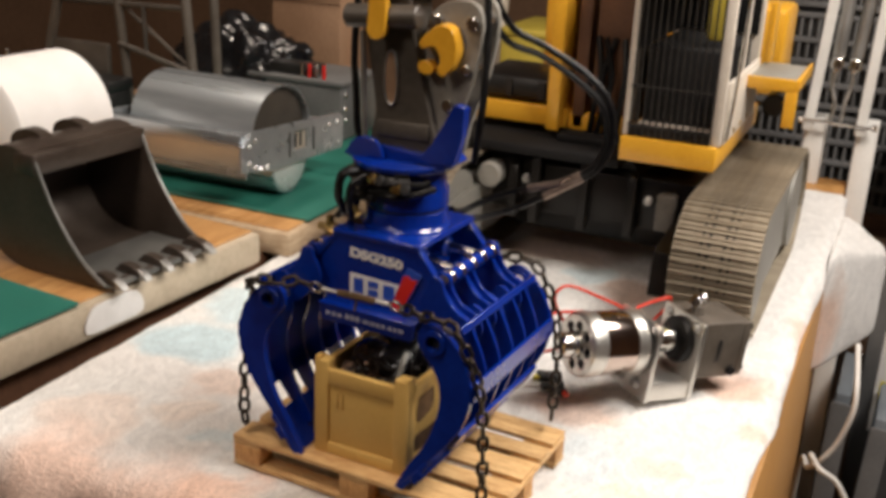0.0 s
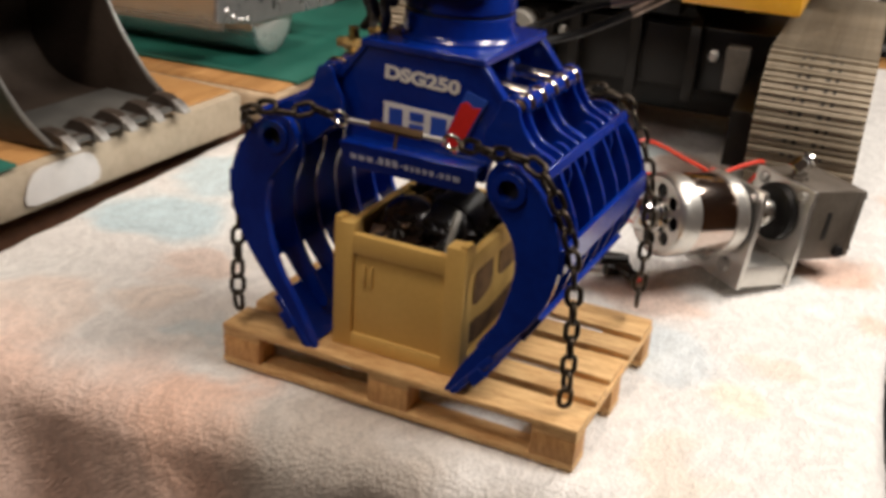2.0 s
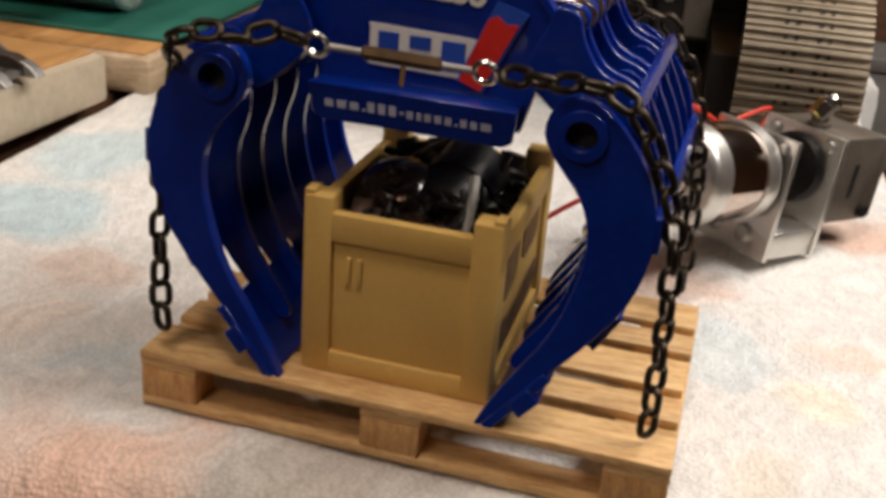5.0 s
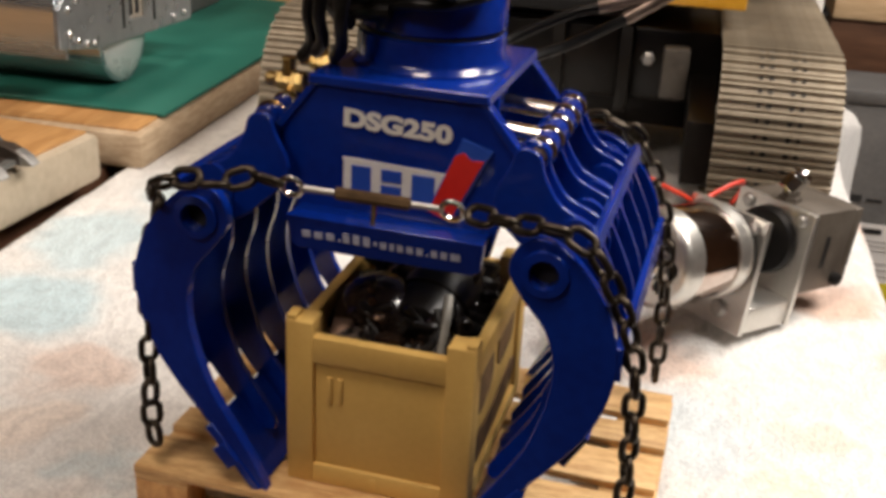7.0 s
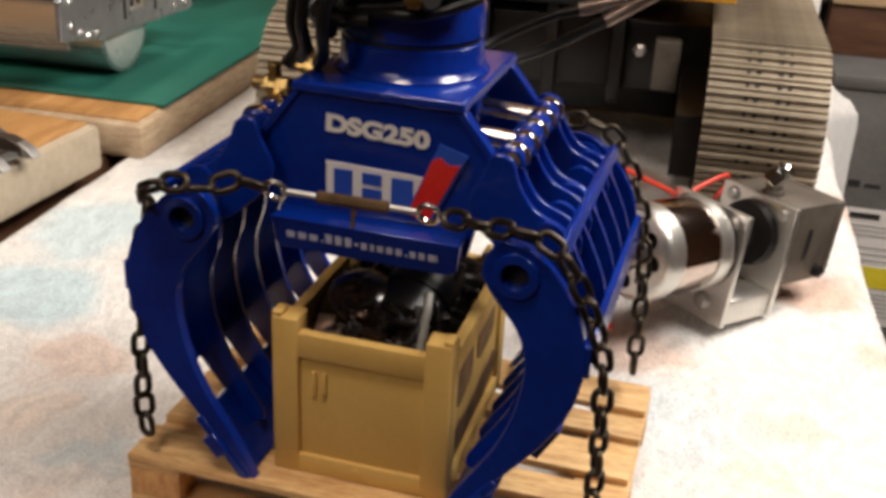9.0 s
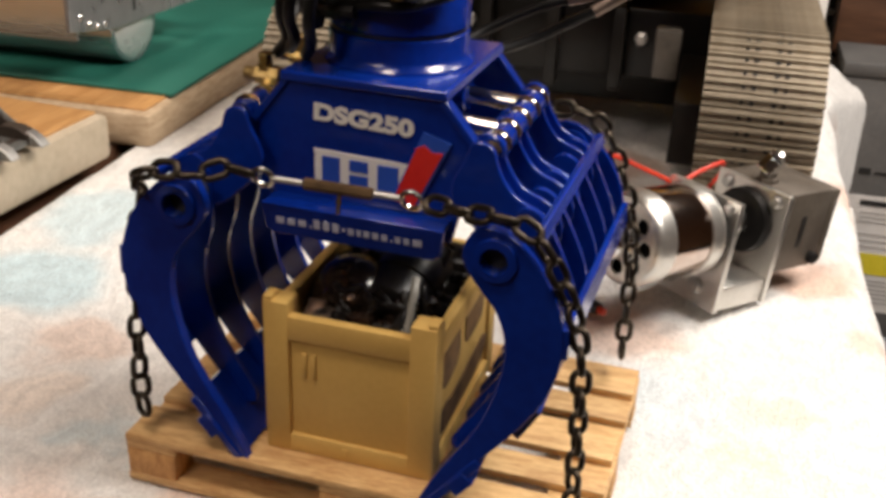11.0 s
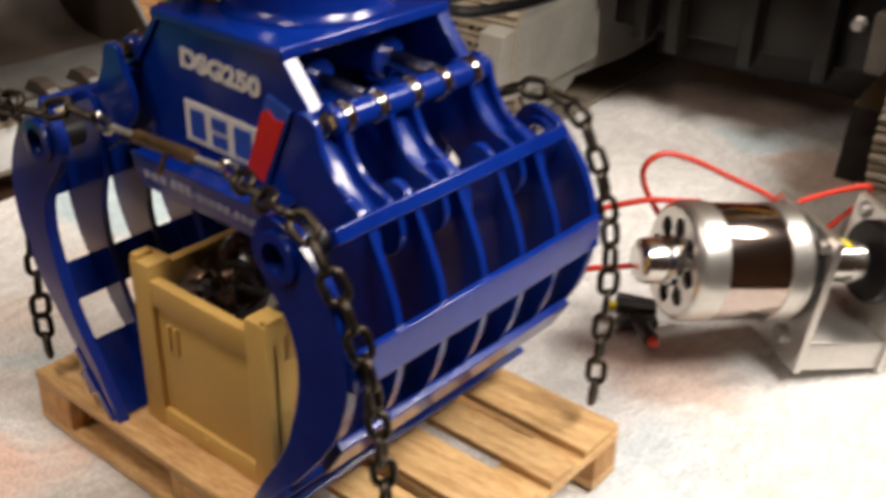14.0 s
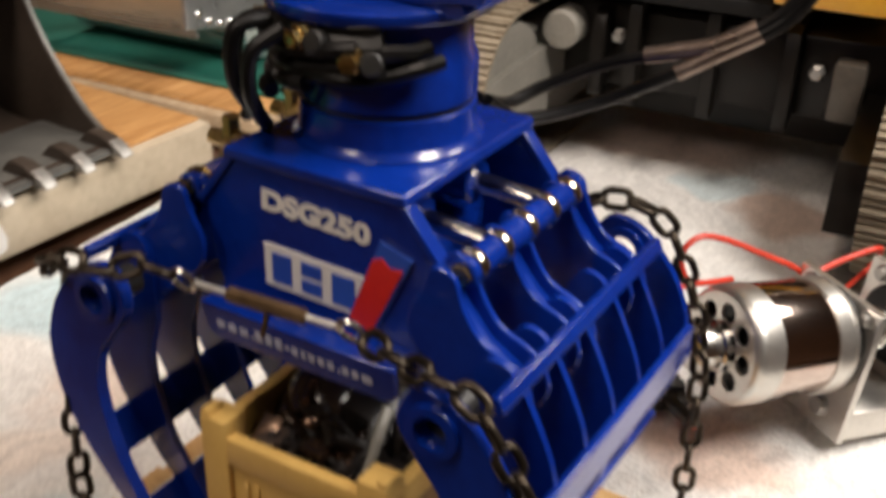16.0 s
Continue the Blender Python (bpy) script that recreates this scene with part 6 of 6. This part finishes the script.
    cb = thing("cardboard_box", "plain brown cardboard box standing on the bench", "box", (-0.385, 0.74, 0.0225))
    part("carton", a_box((-0.432, 0.715, 0.0225), (-0.336, 0.775, 0.21), 0.002), CARD_BROWN, cb)
    part("flap", a_box((-0.432, 0.7135, 0.15), (-0.336, 0.7150, 0.21), 0.0005), CARD_BROWN, cb)


make_bench_things()


# ---- things behind and beside the table ----
def make_back():
    # white rack with steel tubes
    rk = thing("white_rack", "white metal rack holding bright steel rods", "rack", (0.24, 0.83, FLOOR_Z))
    for x0, dx in ((0.204, 0.0064), (0.259, 0.0042)):
        part("post", plate(bmesh.new(), [(x0 - 0.0055, 0.054), (x0 + 0.0055, 0.054), (x0 + dx * 2.2 + 0.0055, 0.36), (x0 + dx * 2.2 - 0.0055, 0.36)], 0.812, 0.824), WHITE_PAINT, rk, "", 35, 0.001)
        part("foot", a_box((x0 - 0.004, 0.826, FLOOR_Z), (x0 + 0.018, 0.86, 0.066), 0.002), WHITE_PAINT, rk)
    part("cross_bar", rod(bmesh.new(), (0.193, 0.811, 0.066), (0.268, 0.811, 0.064), 0.0022, 10), STEEL, rk)
    for x in (0.193, 0.269):
        part("knob", lathe(bmesh.new(), [(0.002, 0), (0.004, 0.001), (0.004, 0.006), (0.002, 0.007)], (x, 0.811, 0.0650), (1, 0, 0), 14), STEEL, rk)
    for x, dx, foot in ((0.221, 0.004, 0.2265), (0.240, 0.010, 0.2370)):
        r = part("steel_rod", rod(bmesh.new(), (x + 0.003, 0.822, 0.136), (x + dx + 0.006, 0.83, 0.36), 0.0068, 18), ALU_DULL, rk)
        part("rod_end", lathe(bmesh.new(), [(0.003, -0.014), (0.0065, -0.010), (0.0065, 0.0), (0.005, 0.002)], (x + 0.0025, 0.821, 0.134), (0.05, 0.02, 1), 14), STEEL, r)
        part("clevis", tube(bmesh.new(), spline([(x + 0.002, 0.82, 0.121), (x + 0.0015, 0.819, 0.103), (foot + 0.0012, 0.818, 0.086), (foot, 0.817, 0.067)], 5), 0.0022, 8), ALU, r)
    # black slotted crates stacked behind
    for z in (-0.10, 0.03, 0.16):
        st = thing("slotted_crate", "dark grey slotted plastic crate in a stack", "crate", (0.17, 1.10, z), "stack of slotted crates")
        x0, x1, y0 = 0.06, 0.42, 1.06
        part("back_wall", a_box((x0, y0 + 0.012, z), (x1, y0 + 0.20, z + 0.125), 0.002), BLACK, st)
        for zz in (z, z + 0.028, z + 0.056, z + 0.084, z + 0.116):
            part("rail", a_box((x0, y0, zz), (x1, y0 + 0.012, zz + 0.007), 0.001), GREY_BOX, st)
        for k in range(32):
            x = x0 + 0.004 + k * 0.0112
            part("slat", a_box((x, y0 + 0.002, z + 0.004), (x + 0.0038, y0 + 0.011, z + 0.122), 0.0006), GREY_BOX, st)
    sp = thing("crate_stand", "low dark wooden stand under the stacked crates", "stand", (0.24, 1.15, FLOOR_Z))
    part("stand_top", a_box((0.04, 1.04, -0.125), (0.44, 1.28, -0.1005), 0.002), DARK_WOOD, sp)
    for x in (0.06, 0.42):
        for y in (1.06, 1.26):
            part("leg", a_box((x - 0.015, y - 0.015, FLOOR_Z), (x + 0.015, y + 0.015, -0.125), 0.002), DARK_WOOD, sp)
    # shelf board and cabinet at the right
    cab = thing("wooden_shelf", "dark wooden shelf unit with a pale front edge", "shelf", (0.62, 1.0, FLOOR_Z))
    part("shelf_board", a_box((0.30, 0.93, 0.010), (0.95, 1.04, 0.034), 0.002), PALE_WOOD, cab)
    part("apron", a_box((0.30, 0.935, -0.055), (0.95, 0.96, 0.010), 0.002), DARK_WOOD, cab)
    for x in (0.46, 0.93):
        part("post", a_box((x - 0.018, 0.96, FLOOR_Z), (x + 0.018, 1.03, 0.010), 0.002), DARK_WOOD, cab)
    part("back_panel", a_box((0.45, 1.032, FLOOR_Z), (0.95, 1.04, 0.010), 0.001), DARK_WOOD, cab)
    can = thing("tin_can", "pale tin standing on the shelf", "can", (0.36, 0.97, 0.034))
    part("tin", lathe(bmesh.new(), [(0.03, 0), (0.032, 0.002), (0.032, 0.075), (0.03, 0.078)], (0.372, 0.972, 0.034), (0, 0, 1), 32), PALE_WOOD, can)
    part("lid", lathe(bmesh.new(), [(0.033, 0.0785), (0.033, 0.083), (0.028, 0.085)], (0.372, 0.972, 0.034), (0, 0, 1), 32), CARD_BROWN, can)
    # boxed equipment standing upright on a low stand beside the table
    stool = thing("side_stand", "low dark wooden stand beside the table", "stand", (0.55, 0.91, FLOOR_Z))
    part("stand_top", a_box((0.305, 0.80, -0.440), (0.78, 1.02, -0.4205), 0.002), DARK_WOOD, stool)
    for x in (0.325, 0.76):
        for y in (0.82, 1.0):
            part("leg", a_box((x - 0.015, y - 0.015, FLOOR_Z), (x + 0.015, y + 0.015, -0.440), 0.002), DARK_WOOD, stool)
    pb = thing("product_box", "upright grey box with a white printed label", "box", (0.48, 0.90, -0.42))
    part("carton", a_box((0.307, 0.855, -0.42), (0.60, 0.95, -0.0585), 0.003), GREY_BOX, pb)
    part("lid", a_box((0.305, 0.853, -0.058), (0.602, 0.952, -0.043), 0.003), GREY_BOX, pb)
    lb = part("label", a_box((0.325, 0.8540, -0.312), (0.58, 0.8548, -0.181)), LABEL_WHITE, pb, "white printed label")
    part("headline_bar", a_box((0.348, 0.8534, -0.1915), (0.378, 0.8538, -0.1855)), BLACK_INK, lb)
    part("yellow_panel", a_box((0.330, 0.8534, -0.269), (0.56, 0.8538, -0.245)), YELLOW_TAPE, lb)
    for k, z in enumerate((-0.200, -0.205, -0.210, -0.224, -0.231, -0.238, -0.277, -0.282, -0.287, -0.292, -0.297, -0.302)):
        part("text_bar", a_box((0.350, 0.8534, z), (0.50 - 0.02 * (k % 3), 0.8538, z + 0.0014)), PRINT_GREY, lb)
    part("dark_mark", a_box((0.340, 0.8542, -0.158), (0.352, 0.8548, -0.151)), BLACK_INK, pb)
    part("print_bar", a_box((0.356, 0.8542, -0.157), (0.372, 0.8548, -0.154)), BLACK_INK, pb)
    # slate-grey panels leaning beside the table leg
    for k, (x, y0, y1, h, lean) in enumerate(((0.276, 0.72, 0.84, 0.57, 1), (0.312, 0.74, 0.84, 0.54, 2), (0.350, 0.70, 0.80, 0.47, 4))):
        pn = thing("leaning_panel", "slate-grey equipment panel leaning beside the table", "panel", (x, (y0 + y1) / 2, FLOOR_Z), "leaning panels")
        m = Matrix.Translation((x, 0, FLOOR_Z)) @ Matrix.Rotation(radians(lean), 4, "Y")
        part("sheet", a_box((0, y0, 0.002), (0.016, y1, h), 0.002, m), SLATE, pn)
        part("edge_strip", a_box((-0.003, y0 - 0.004, 0.03), (0.019, y0 - 0.0005, h - 0.01), 0.001, m), GREY_BOX, pn)
    # white cables hanging beside the table
    for pts in ([(0.300, 0.60, -0.10), (0.306, 0.56, -0.124), (0.307, 0.55, -0.148), (0.298, 0.55, -0.184), (0.285, 0.55, -0.207), (0.276, 0.57, -0.226), (0.266, 0.62, -0.26), (0.264, 0.68, -0.50), (0.27, 0.69, -0.777)],
                [(0.278, 0.53, -0.190), (0.288, 0.50, -0.186), (0.304, 0.50, -0.195), (0.316, 0.50, -0.213), (0.329, 0.50, -0.237), (0.345, 0.50, -0.31), (0.365, 0.51, -0.47), (0.375, 0.38, -0.49)]):
        c = thing("power_cable", "white power cable hanging beside the table", "cable", pts[-1], "cables by the table")
        part("cable", tube(bmesh.new(), spline(pts, 8), 0.0026, 10), WHITE_CABLE, c)
    # dark boxes on the floor
    for lo, hi, lab, mt in (((0.34, 0.40, FLOOR_Z), (0.60, 0.62, -0.50), "black plastic equipment box on the floor", BLACK), ((0.30, 0.10, FLOOR_Z), (0.62, 0.34, -0.55), "dark wooden drawer box on the floor", DARK_WOOD)):
        t = thing("floor_box", lab, "box", ((lo[0] + hi[0]) / 2, (lo[1] + hi[1]) / 2, lo[2]))
        part("body", a_box(lo, (hi[0], hi[1], hi[2] - 0.022), 0.004), mt, t)
        part("lid", a_box((lo[0] - 0.004, lo[1] - 0.004, hi[2] - 0.0215), (hi[0] + 0.004, hi[1] + 0.004, hi[2]), 0.004), mt, t)
        part("handle", rod(bmesh.new(), (lo[0] + 0.08, lo[1] - 0.008, hi[2] - 0.05), (lo[0] + 0.16, lo[1] - 0.008, hi[2] - 0.05), 0.006, 10), GRILLE, t)
    # yellow bins and cream panel behind the machine
    sb = thing("storage_shelf", "low wooden shelf behind the table", "shelf", (-0.25, 1.15, FLOOR_Z))
    part("shelf_board", a_box((-0.55, 1.0, -0.075), (0.03, 1.35, -0.0505), 0.002), DARK_WOOD, sb)
    for x in (-0.53, 0.01):
        for y in (1.03, 1.32):
            part("leg", a_box((x - 0.018, y - 0.018, FLOOR_Z), (x + 0.018, y + 0.018, -0.0755), 0.002), DARK_WOOD, sb)
    for x0, x1, z1 in ((-0.247, -0.150, 0.088), (-0.146, -0.05, 0.13)):
        b = thing("storage_bin", "yellow plastic storage bin with a paper label", "bin", ((x0 + x1) / 2, 1.08, -0.05), "bins on the shelf")
        part("bin", a_box((x0, 1.02, -0.05), (x1, 1.16, z1), 0.004), YELLOW_BIN, b)
        part("rim", a_box((x0 - 0.0015, 1.017, z1 + 0.0002), (x1 + 0.0015, 1.163, z1 + 0.010), 0.002), YELLOW_BIN, b)
        part("label", a_box((x0 + 0.012, 1.0190, 0.0), (x1 - 0.012, 1.0198, 0.04)), LABEL_WHITE, b)
    cp = thing("cream_board", "cream painted board leaning behind the bins", "board", (-0.267, 1.1, -0.05))
    part("board", a_box((-0.282, 1.04, -0.05), (-0.252, 1.06, 0.20), 0.002), CAB_WHITE, cp)


make_back()
